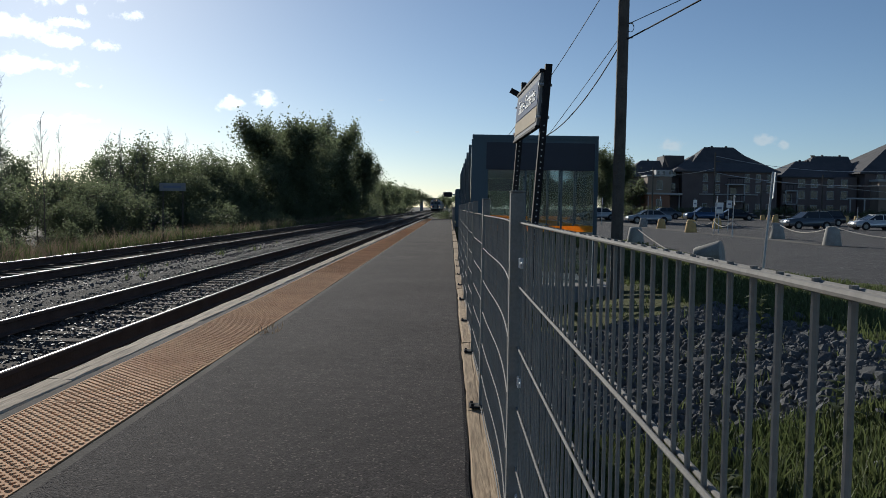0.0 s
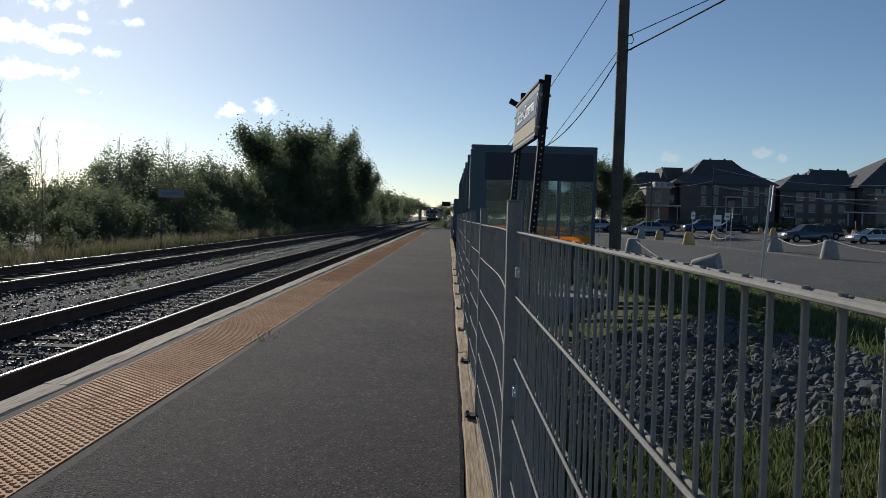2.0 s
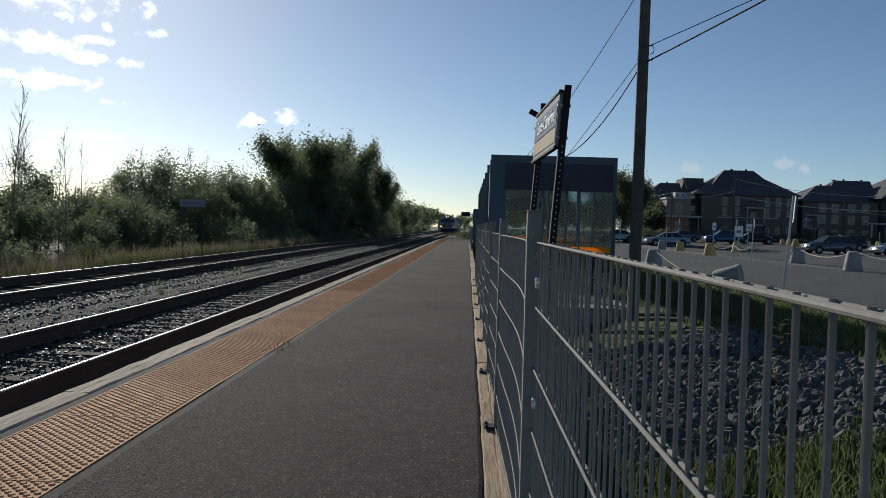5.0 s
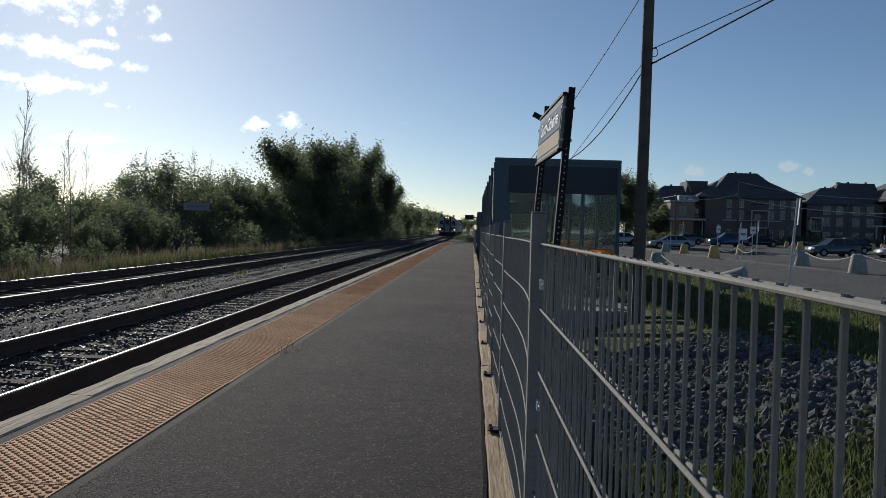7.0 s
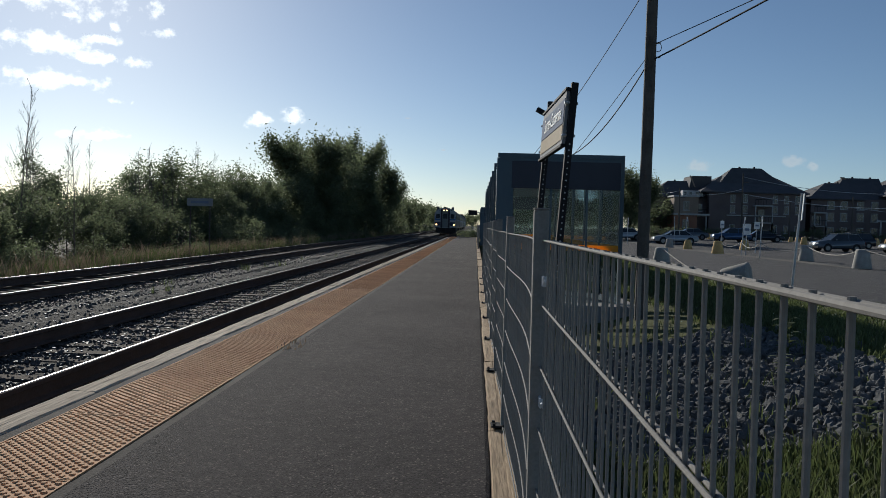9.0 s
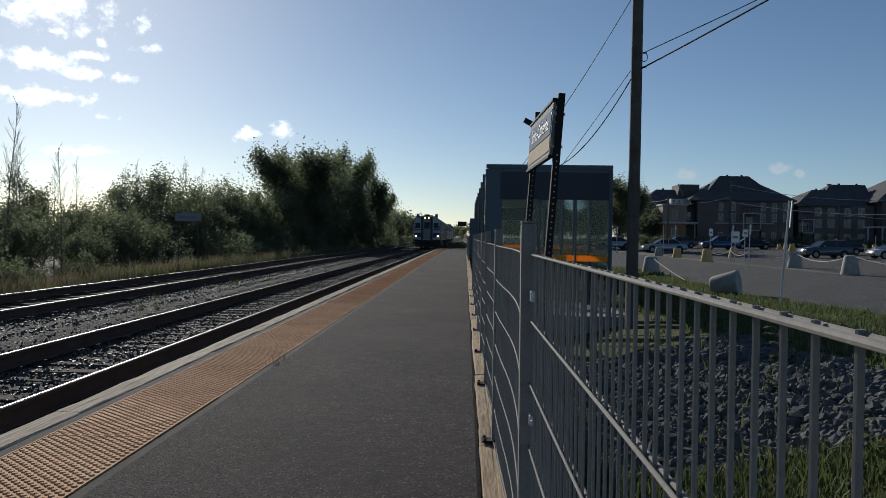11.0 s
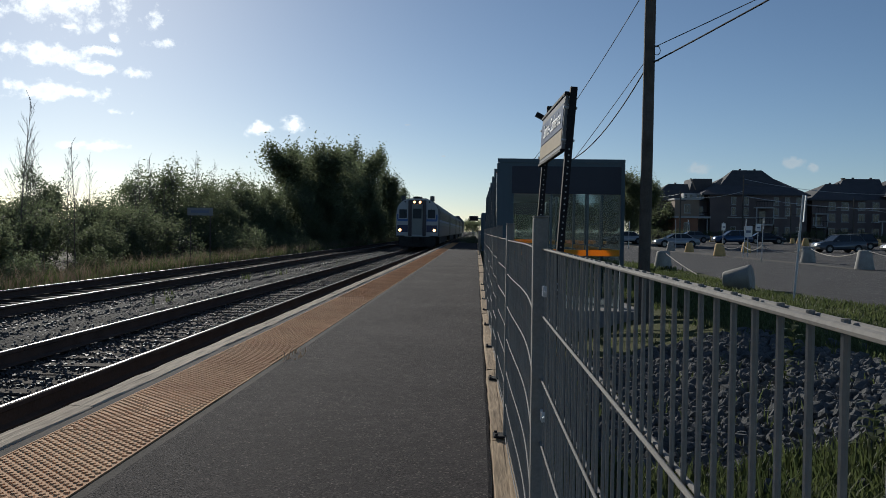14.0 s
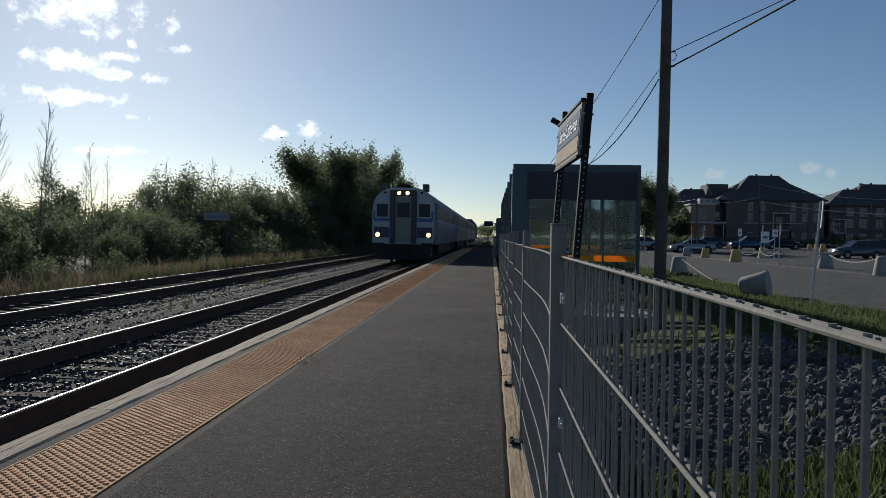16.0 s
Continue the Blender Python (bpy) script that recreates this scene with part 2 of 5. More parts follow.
def left_z(x, y):
    t = max(0.0, min(1.0, (-10.2 - x) / 1.6))
    up = max(0.0, min(1.0, (-13 - x) / 8))
    return BED_Z - 0.75 * t * t + 1.1 * up


steps_y = [-30, -12, -6, -3, *[k * 1.0 for k in range(-2, 30)], *range(30, 130, 5), 140, 170, 220, 300, 500, 900, 1600, 2600]
steps_x = [0.3, 0.41, 0.43, 0.8, 1.2, 1.6, 2.0, 2.4, 2.8, 3.2, 3.6, 4.0, 4.4, 4.8, 5.2, 6, 8, 12, 20, 40, 80, 160, 400, 1200, 2600]
ground_sheet("ground", steps_x, steps_y, lot_z, M_LAWN, "rough grassy soil sloping from a ditch to the parking lot", jitter=0.05)
ground_sheet("ground_trackside", [-2600, -1200, -400, -160, -80, -50, -35, -26, -21, -18, -16, -14, -13, -12, -11.4, -10.8, -10.2, -2.4, 0.35], steps_y, left_z, M_SOIL,
             "dark soil under the railway and the scrub beside it")


# ---- platform ----
P_END, P_START = 84.0, -8.0
g = G().box(-2.55, 0.24, P_START, P_END, -0.75, -0.035)
platform_base = tagged(part("platform_base", g, M_CONCRETE), "grey concrete base of the railway platform", "platform", "", "structure")
g = G()
ys = [P_START + k * 0.5 for k in range(int((P_END - P_START) * 2) + 1)]
for y in ys:                                         # asphalt sheet with slightly ragged sides
    e = 0.006 * noise.noise((y * 3, 0, 0)) + 0.004 * noise.noise((y * 11, 5, 0))
    for x, z in ((-1.631, -0.034), (-1.631, 0.0), (-0.8, 0.004), (0.07 + e * 2, 0.001), (0.088 + e * 2, -0.01), (0.088 + e * 2, -0.034)):
        g.v.append(Vector((x, y, z)))
for j in range(len(ys) - 1):
    for i in range(5):
        a = j * 6 + i
        g.f.append([a, a + 1, a + 7, a + 6])
        g.mi.append(0)
tagged(part("platform_surface", g, M_ASPHALT), "dark worn asphalt surface of the platform", "platform", "", "structure")
for x0, x1 in ((-2.383, -2.306), (-1.692, -1.631)):
    g = G().box(x0 + 0.002, x1 - 0.002, P_START, P_END, -0.034, -0.002)
    tagged(part("trim", g, M_STRIP), "narrow grey concrete strip beside the tactile paving", "strip", "", "structure")

# timber along both sides, each beam a piece of its own
timber_edge = thing("timber_edge", "weathered grey timber beams along the track side of the platform", "platform edge", kind="structure")
timber_kerb = thing("timber_kerb", "weathered brown timber sleepers under the wire fence", "kerb", kind="structure")


def beam_mesh(name, w, l, h, seed, wood):
    """A sawn beam with worn, slightly wavy edges and drying cracks."""
    g, n = G(), 14
    for j in range(n + 1):
        y = l * j / n
        q = [0.011 * noise.noise((seed, y * 2.9, k * 7.1)) for k in range(8)]
        if j in (0, n):
            q = [k - 0.004 for k in q]
        g.v += [Vector((x + dx, y, z + dz)) for x, z, dx, dz in (
            (0, -h, 0, 0), (0, -0.012, q[0], q[1]), (0.012, 0, q[2], q[3]), (w * 0.45, 0, 0, q[4] * 0.6), (w * 0.5, -0.002, 0, 0), (w * 0.55, 0, 0, q[5] * 0.6),
            (w - 0.012, 0, q[6], q[7]), (w, -0.012, q[2], 0), (w, -h, 0, 0))]
    for j in range(n):
        for i in range(8):
            a = j * 9 + i
            g.f.append([a, a + 9, a + 10, a + 1])
            g.mi.append(0)
    for j in (0, n):
        g.f.append([j * 9 + k for k in range(9)])
        g.mi.append(0)
    return fixed(g.mesh(name, wood))


edge_meshes = [beam_mesh("timber", 0.172, 4.87, 0.2, k * 3.7, M_TIMBER) for k in range(4)]
for k in range(-3, 16):
    ob = part("timber", edge_meshes[k % 4], None, timber_edge)
    ob.matrix_basis = pose(-2.556, 5.39 + 4.88 * k - 4.88, 0.012 + 0.006 * random.uniform(-1, 1), 0, random.uniform(-1, 1), random.uniform(-0.06, 0.06))
kerb_meshes = [beam_mesh("timber", 0.15, 2.42, 0.12, 50 + k * 2.9, M_KERB) for k in range(4)]
for k in range(-3, 34):
    ob = part("timber", kerb_meshes[k % 4], None, timber_kerb)
    ob.matrix_basis = pose(0.093 + random.uniform(-0.006, 0.006), 2.36 + 2.43 * k, 0.0 + random.uniform(-0.012, 0.004), 0, random.uniform(-2, 2), random.uniform(-0.25, 0.25))

# tactile paving tiles with truncated domes
tactile = thing("tactile_strip", "worn orange tactile paving tiles along the platform edge", "tactile paving", kind="structure")


def tile_mesh(seg):
    g = G()
    g.box(0, 0.61, 0, 1.2125, -0.03, 0.0)
    # slim raised rim
    for b in ((0.0, 0.008, 0, 1.2125), (0.602, 0.61, 0, 1.2125), (0.008, 0.602, 0, 0.008), (0.008, 0.602, 1.2045, 1.2125)):
        g.box(*b, 0.0, 0.0035)
    nx, ny = 10, 20
    for j in range(ny * 2):
        for i in range(nx):
            x = 0.032 + i * 0.0607 + (0.0303 if j % 2 else 0)
            y = 0.018 + j * 0.0303
            if x > 0.597 or y > 1.2:
                continue
            n = len(g.v)
            for r, z in ((0.0165, 0.0), (0.0115, 0.0063)):
                g.v += [Vector((x + r * math.cos(2 * math.pi * k / seg), y + r * math.sin(2 * math.pi * k / seg), z)) for k in range(seg)]
            g.f += [[n + k, n + (k + 1) % seg, n + seg + (k + 1) % seg, n + seg + k] for k in range(seg)] + [[n + seg + k for k in range(seg)]]
            g.mi += [0] * (seg + 1)
    return g.mesh("tile", M_TACTILE)


tile_near, tile_far = tile_mesh(8), tile_mesh(4)
for k in range(-10, 65):
    y = 4.78 + 1.2165 * k
    if y > P_END - 1.3:
        break
    ob = part("tile", tile_near if y < 14 else tile_far, None, tactile)
    ob.matrix_basis = pose(-2.304, y, random.uniform(-0.001, 0.003), random.uniform(-0.06, 0.06), random.uniform(-0.12, 0.12), 0)


# ---- railway tracks ----
def rail_part(track, x, z):
    """Flat-bottomed rail: foot, web and head as one rolled bar; the polished running band lies on it."""
    prof = [(-0.07, -0.17), (0.07, -0.17), (0.07, -0.158), (0.012, -0.14), (0.009, -0.05), (0.036, -0.036), (0.036, -0.006), (0.03, 0), (-0.03, 0), (-0.036, -0.006), (-0.036, -0.036),
            (-0.009, -0.05), (-0.012, -0.14), (-0.07, -0.158)]
    g = G().prism([(x + a, z + b) for a, b in prof], -30, 700)
    rail = part("rail", g, M_RAIL, track, "brown rusted rail")
    g = G().prism([(x - 0.013, z + 0.0005), (x + 0.013, z + 0.0005), (x + 0.01, z + 0.003), (x - 0.01, z + 0.003)], -30, 700)
    part("running_band", g, M_RAILTOP, rail, "polished steel running surface")


tie_mesh = bevelled(G().box(-1.3, 1.3, -0.115, 0.115, -0.17, 0).mesh("tie", M_TIE), 0.012, 1)
TRACKS = []
for cx, zn, zf, n0, n1 in ((-4.3, -0.226, -0.222, -16, 230), (-8.55, -0.215, -0.16, -16, 150)):
    track = thing("railway_track", "railway track with rusty rails on weathered wooden ties in ballast", "railway track", kind="structure")
    rail_part(track, cx + 0.7525, zn)
    rail_part(track, cx - 0.7525, zf)
    for k in range(n0, n1):
        y = 1.0 + k * 0.535 + random.uniform(-0.03, 0.03)
        lean = math.degrees(math.atan2(zn - zf, 1.505))
        ob = part("tie", tie_mesh, None, track)
        ob.matrix_basis = pose(cx + random.uniform(-0.05, 0.05), y, (zn + zf) / 2 - 0.19 + random.uniform(-0.012, 0.006), random.uniform(-0.5, 0.5), -lean, random.uniform(-1, 1))
    TRACKS.append(track)


def stones(count, area, size, zf, seed, density=None):
    """Angular stones as one scattered mesh."""
    rng = random.Random(seed)
    g = G()
    made = 0
    while made < count:
        x, y = rng.uniform(area[0], area[1]), area[2] + (area[3] - area[2]) * rng.random() ** 1.7
        if density and rng.random() > density(x, y):
            continue
        made += 1
        s = rng.uniform(*size)
        m = Matrix.LocRotScale((x, y, zf(x, y) + s * 0.08), Euler((rng.uniform(0, 6), rng.uniform(0, 6), rng.uniform(0, 6))), (s, s * rng.uniform(0.6, 1), s * rng.uniform(0.5, 0.8)))
        n = len(g.v)
        for p in ((-1, -1, -1), (1, -1, -1), (1, 1, -1), (-1, 1, -1), (-1, -1, 1), (1, -1, 1), (1, 1, 1), (-1, 1, 1)):
            k = rng.uniform(0.35, 0.62)
            g.v.append(m @ Vector((p[0] * k, p[1] * k, p[2] * k)))
        for q in ((3, 2, 1, 0), (4, 5, 6, 7), (0, 1, 5, 4), (1, 2, 6, 5), (2, 3, 7, 6), (3, 0, 4, 7)):
            g.f.append([n + k for k in q])
            g.mi.append(0)
    return g


def ballast_z(x, y):
    d = min(abs(x + 4.3), abs(x + 8.55))
    return BED_Z + (0.02 if d < 1.4 else 0.0) + 0.02 * noise.noise((x * 1.5, y * 1.5, 0))


xs = [-10.6, -10.2, -9.9, -7.2, -6.7, -6.4, -6.1, -5.7, -3.0, -2.7, -2.5]
g = G()
for y in steps_y:
    for x in xs:
        top = BED_Z + 0.03 + (0.06 if x in (-6.4, -6.7, -6.1) else 0) - (0.2 if x == -10.6 else 0)
        g.v.append(Vector((x, y, top)))
for j in range(len(steps_y) - 1):
    for i in range(len(xs) - 1):
        a = j * len(xs) + i
        g.f.append([a, a + 1, a + len(xs) + 1, a + len(xs)])
        g.mi.append(0)
tagged(part("ballast_bed", g, M_BED), "dark compacted ballast under the tracks", "ballast", "", "structure")


def on_bed(x, y):
    mid = max(0.0, 1 - abs(x + 6.4) / 0.7) * 0.06
    return BED_Z + 0.032 + mid


shown("ballast_stones", stones(46000, (-10.3, -2.6, 3.2, 55), (0.022, 0.05), on_bed, 3), M_BALLAST, "loose grey and brown crushed stone between the rails", "ballast", "stuff")

# ---- wire fence ----
ROWS_Z = [1.09, *[1.083 - 0.179 * k for k in range(1, 7)]]
POSTS_Y = [-2.2, 0.13, 2.5, 4.84, 6.72, 8.6, 10.6, 12.6, 14.6, 16.6, 18.5]


def fence_x(y):
    return 0.178 + max(0.0, 2.5 - y) * 0.001


fence = thing("wire_fence", "dark grey welded wire mesh fence with steel posts on timber", "fence")
g = G().box(-0.016, 0.026, -0.022, 0.022, 0.012, 1.178).box(-0.018, 0.028, -0.024, 0.024, 1.178, 1.184)
post_mesh = bevelled(g.mesh("post", M_FENCE), 0.003, 1)
g = G().box(-0.07, 0.03, -0.05, 0.05, 0.004, 0.014)
for a in (-0.055, 0.018):
    for b in (-0.036, 0.036):
        g.tube([(a, b, 0.014), (a, b, 0.026)], 0.009, 6)
foot_mesh = fixed(g.mesh("base_plate", M_BLACK))
g = G().box(-0.002, 0.014, -0.02, 0.02, -0.015, 0.015).tube([(0.006, -0.02, 0), (0.006, -0.034, 0)], 0.006, 8)
clip_mesh = bevelled(g.mesh("clip", M_ZINC), 0.003, 1)


def add_post(y, x):
    p = part("post", post_mesh, None, fence)
    p.matrix_basis = pose(x, y, 0, random.uniform(-0.5, 0.5), random.uniform(-0.3, 0.3), random.uniform(-2, 2))
    f = part("base_plate", foot_mesh, None, p, "black bolted base plate")
    for z in (0.975, 0.63, 0.28):
        c = part("clip", clip_mesh, None, p, "galvanised panel clip")
        c.matrix_basis = pose(0.009, -0.06, z)


def add_panel(y0, y1, bow, single, seg, phase=0.0, gap=0.05, out=0.0):
    panel = part("mesh_panel", G().box(fence_x(y0 + 0.05) + 0.012, fence_x(y0 + 0.05) + 0.018, y0 + 0.03, y0 + 0.045, 0.03, 1.07), M_FENCE, fence) if not single else \
        part("mesh_panel", G().tube([(fence_x(y0 + 0.04), y0 + 0.04, 0.035), (fence_x(y0 + 0.04), y0 + 0.04, 1.087)], 0.0028, 6), M_FENCE, fence)

    def px(y):
        t = (y - y0) / (y1 - y0)
        return fence_x(y) + out + bow * math.sin(math.pi * t) + bow * 0.4 * math.sin(2 * math.pi * t)
    n = int((y1 - y0 - 0.06) / gap)
    joined = G()
    bar = fixed(G().tube([(0, 0, 0.035), (0, 0, 1.0943)], 0.0027, seg).mesh("bar", M_FENCE)) if single else None
    for k in range(n):
        y = y0 + 0.05 + k * gap + phase
        if single:
            ob = part("bar", bar, None, panel)
            ob.matrix_basis = pose(px(y), y, 0, random.uniform(-0.12, 0.12), random.uniform(-0.1, 0.1), 0)
        else:
            joined.tube([(px(y), y, 0.035), (px(y), y, 1.0943)], 0.0027, seg, False)
    rows = G()
    for z in ROWS_Z:
        for s in (-0.005, 0.005):
            pts = [(px(y0 + (y1 - y0) * k / 12) + s, y0 + (y1 - y0) * k / 12, z) for k in range(13)]
            if single:
                part("cross_wire", G().tube(pts, 0.003, 8), M_FENCE, panel)
            else:
                rows.tube(pts, 0.003, seg, False)
    if not single:
        tagged(part("wire_grid", joined, M_FENCE, panel), kind="stuff")
        tagged(part("cross_wire_grid", rows, M_FENCE, panel), kind="stuff")


for y in POSTS_Y:
    add_post(y, fence_x(y))
for k in range(len(POSTS_Y) - 1):
    y0, y1 = POSTS_Y[k], POSTS_Y[k + 1]
    add_panel(y0 + (0.18 if k == 2 else 0), y1, (0, 0.003, 0.014, 0.012, 0.012, 0.008, 0.012, 0.006, 0.01, 0.0, 0)[k], 1 <= k <= 3, 8 if k < 3 else 4, 0.018 if k == 1 else 0.0, 0.0505 if k == 1 else 0.05, 0.013 if k == 1 else 0.0)
for k in range(16):
    y = 42 + k * 2.4
    add_post(y, fence_x(y))
    if k:
        add_panel(y - 2.4, y, 0.0, False, 3)
# ---- shelters ----
SHX0, SHX1, SH_Z, SH_FLOOR = 0.46, 3.14, 2.71, -0.53
M_PALECON = mat("shelter_concrete", (0.2, 0.195, 0.19), (0.32, 0.31, 0.3), 0.9, 2.2, 60, 0.3, 0.005, spec=0.1)


def shelter(y0, count, step=3.1):
    sh = thing("platform_shelter", "teal steel and glass platform shelter with orange safety bands", "shelter")
    ztop = SH_Z
    n = count * step
    part("floor_slab", G().box(SHX0 - 0.02, SHX1 + 0.46, y0 - 0.15, y0 + n + 0.15, -1.15, SH_FLOOR), M_PALECON, sh, "grey concrete base", 0.02)
    part("roof", G().box(SHX0 + 0.22, SHX1 + 0.02, y0 + 0.06, y0 + n + 0.02, ztop - 0.19, ztop - 0.1), M_SHEL, sh, "", 0.01)
    part("front_frame", G().box(SHX0 - 0.02, SHX1 + 0.02, y0 - 0.04, y0 + 0.05, ztop - 0.09, ztop), M_SHEL, sh, "", 0.008)
    # Navy sheet stands in for the shaded roof underside behind the glass.
    part("shade_panel", G().box(SHX0 + 0.28, SHX1 - 0.06, y0 - 0.035, y0 - 0.005, ztop - 0.75, ztop - 0.16), M_SHELDARK, sh, "dark navy panel darkening the shelter under its roof", 0.006)
    part("lintel", G().box(SHX0 + 0.02, SHX1 - 0.03, y0 - 0.02, y0 + 0.02, ztop - 0.16, ztop - 0.09), M_SHEL, sh)
    part("side_panel", G().box(SHX0, SHX0 + 0.26, y0 - 0.03, y0 + 0.03, SH_FLOOR, ztop - 0.16), M_SHEL, sh, "solid teal panel", 0.006)
    for x in (SHX0 + 0.28, SHX1 - 0.03):
        part("column", G().box(x - 0.03, x + 0.05, y0 - 0.03, y0 + 0.05, SH_FLOOR, ztop - 0.09), M_SHEL, sh, "", 0.006)
    for x in (1.6, 2.38):
        part("mullion", G().box(x - 0.02, x + 0.02, y0 - 0.01, y0 + 0.02, SH_FLOOR, ztop - 0.75), M_SHEL, sh, "", 0.004)
    for x0, x1 in ((SHX0 + 0.33, 1.58), (1.62, 2.36), (2.4, SHX1 - 0.07)):
        p = part("pane", G().box(x0, x1, y0 - 0.003, y0 + 0.003, SH_FLOOR + 0.06, ztop - 0.76), M_GLASS, sh, "greenish glass pane")
        p.visible_shadow = False
        part("band", G().box(x0, x1, y0 - 0.012, y0 - 0.006, 0.64, 0.77), M_ORANGE, p, "orange safety band")
    for k in range(count + 1):
        y = y0 + k * step
        part("fin", G().box(SHX0 - 0.035, SHX0 + 0.24, y - 0.035, y + 0.035, -0.02, ztop if k else ztop - 0.1), M_SHEL, sh, "projecting teal fin", 0.006)
        part("column", G().box(SHX1 - 0.05, SHX1 + 0.03, y + 0.06, y + 0.14, SH_FLOOR, ztop - 0.19), M_SHEL, sh, "", 0.006)
        if k < count:
            part("rear_band", G().box(SHX1 - 0.02, SHX1 - 0.008, y + 0.15, y + step, 0.64, 0.77), M_ORANGE, sh, "orange safety band")
            p = part("pane", G().box(SHX1 - 0.006, SHX1, y + 0.15, y + step - 0.01, SH_FLOOR + 0.06, ztop - 0.2), M_GLASS, sh)
            p.visible_shadow = False
            if k % 2 == 0:
                p = part("pane", G().box(SHX0 - 0.006, SHX0, y + 0.04, y + step - 0.04, 0.2, ztop - 0.2), M_GLASS, sh)
                p.visible_shadow = False
                part("kick_panel", G().box(SHX0 - 0.02, SHX0 + 0.0, y + 0.04, y + step - 0.04, 0.02, 0.2), M_SHEL, sh, "teal kick panel")
                part("front_band", G().box(SHX0 + 0.002, SHX0 + 0.01, y + 0.15, y + step - 0.05, 0.64, 0.77), M_ORANGE, sh, "orange safety band")
    part("end_fascia", G().box(SHX0 + 0.28, SHX1 - 0.06, y0 + n - 0.04, y0 + n - 0.015, ztop - 0.78, ztop - 0.2), M_SHELDARK, sh, "dark navy panel darkening the shelter under its roof", 0.006)
    for x0, x1 in ((SHX0 + 0.3, 1.78), (1.82, SHX1 - 0.06)):
        p = part("pane", G().box(x0, x1, y0 + n - 0.01, y0 + n, SH_FLOOR + 0.06, ztop - 0.79), M_GLASS, sh)
        p.visible_shadow = False
        part("band", G().box(x0, x1, y0 + n - 0.022, y0 + n - 0.012, 0.62, 0.79), M_ORANGE, p, "orange safety band")
    return sh


shelter(18.8, 7)
shelter(74.0, 3)

# overhead display on an arm of the second shelter
display = thing("information_display", "dark overhead display box on an arm of the far shelter", "display")
part("box", G().box(-0.62, 0.12, 73.8, 74.0, 2.02, 2.42), M_BLACK, display, "", 0.01)
part("arm", G().tube([(0.05, 73.95, 2.22), (0.62, 73.95, 2.22)], 0.04, 8), M_SHEL, display)

# floodlight mast on the shelter roof
flood = thing("floodlight_mast", "black mast on the shelter roof with a tilted floodlight", "floodlight")
part("mast", G().tube([(1.95, 24.0, 2.70), (1.95, 24.0, 4.5)], 0.045, 8), M_BLACK, flood)
part("cap_box", G().box(1.88, 2.02, 23.92, 24.08, 4.28, 4.58), M_BLACK, flood, "", 0.01)
part("lamp_head", G().box(-0.16, 0.12, -0.1, 0.1, -0.06, 0.06, 0, pose(1.72, 23.9, 4.28, 0, 28, 0)), M_BLACK, flood, "tilted black lamp head")
part("bracket", G().tube([(1.74, 23.92, 4.26), (1.95, 24.0, 4.32)], 0.02, 6), M_BLACK, flood)

# ---- station sign, leaning back from the track ----
M_SIGNBLUE = mat("sign_slate", (0.16, 0.19, 0.26), (0.2, 0.235, 0.31), 0.85, 2, 40, 0.03, 0.001, spec=0.05)
M_SIGNCREAM = mat("sign_cream", (0.42, 0.36, 0.27), (0.52, 0.45, 0.35), 0.85, 2, 40, 0.03, 0.001, spec=0.05)
M_WHITE = mat("white_paint", (0.7, 0.7, 0.69), (0.82, 0.82, 0.8), 0.5, 2, 50, 0.04, 0.001)
M_BOARD = mat("board_grey", (0.2, 0.21, 0.22), (0.3, 0.31, 0.32), 0.8, 2, 40, 0.03, 0.001, spec=0.1)
SIGN_L = 1.55
sign = thing("station_sign", "leaning station name sign with slate and cream bands on perforated posts", "sign", pose(0.503, 6.45, 0, 0, 3.9, 2.0))
for y, w in ((0.0, 0.06), (SIGN_L, 0.06)):
    g = G().box(0.018, 0.03, y - w / 2, y + w / 2, -0.9, 2.21).box(0.03, 0.068, y - w / 2, y - w / 2 + 0.006, -0.9, 2.21).box(0.03, 0.068, y + w / 2 - 0.006, y + w / 2, -0.9, 2.21)
    post = part("post", g, M_BLACK, sign, "black perforated steel post")
    for k in range(30):
        z = 0.45 + k * 0.045
        part("hole", G().tube([(0.044, y - w / 2 - 0.0008, z), (0.044, y - w / 2 + 0.0002, z)], 0.006, 6), M_GALV, post)
part("board", G().box(-0.008, 0.017, 0.02, SIGN_L - 0.02, 1.75, 2.16), M_BOARD, sign, "grey board", 0.003)
part("band", G().box(-0.013, -0.0085, 0.05, SIGN_L - 0.05, 1.915, 2.1), M_SIGNBLUE, sign, "slate blue name band")
part("band", G().box(-0.013, -0.0085, 0.05, SIGN_L - 0.05, 1.79, 1.905), M_SIGNCREAM, sign, "cream lower band")
for z in (1.745, 2.165):
    part("rim", G().box(-0.018, 0.016, 0.0, SIGN_L, z - 0.012, z + 0.012), M_BLACK, sign, "dark edge rail", 0.003)
txt = bpy.data.curves.new("lettering", "FONT")
txt.body, txt.size, txt.extrude, txt.align_x, txt.align_y = "Sainte-Catherine", 0.165, 0.002, "CENTER", "CENTER"
ob = new("lettering", txt)
ob.parent = sign
ob.matrix_basis = Matrix.Translation((-0.0155, SIGN_L / 2 - 0.06, 2.01)) @ Matrix(((0, 0, -1, 0), (-1, 0, 0, 0), (0, 1, 0, 0), (0, 0, 0, 1)))
txt.materials.append(M_WHITE)
ob["label"] = "white station name lettering"
for y in (0.0, SIGN_L):
    for z in (1.82, 2.06):
        part("bolt", G().tube([(-0.02, y, z), (0.08, y, z)], 0.011, 6), M_GALV, sign)

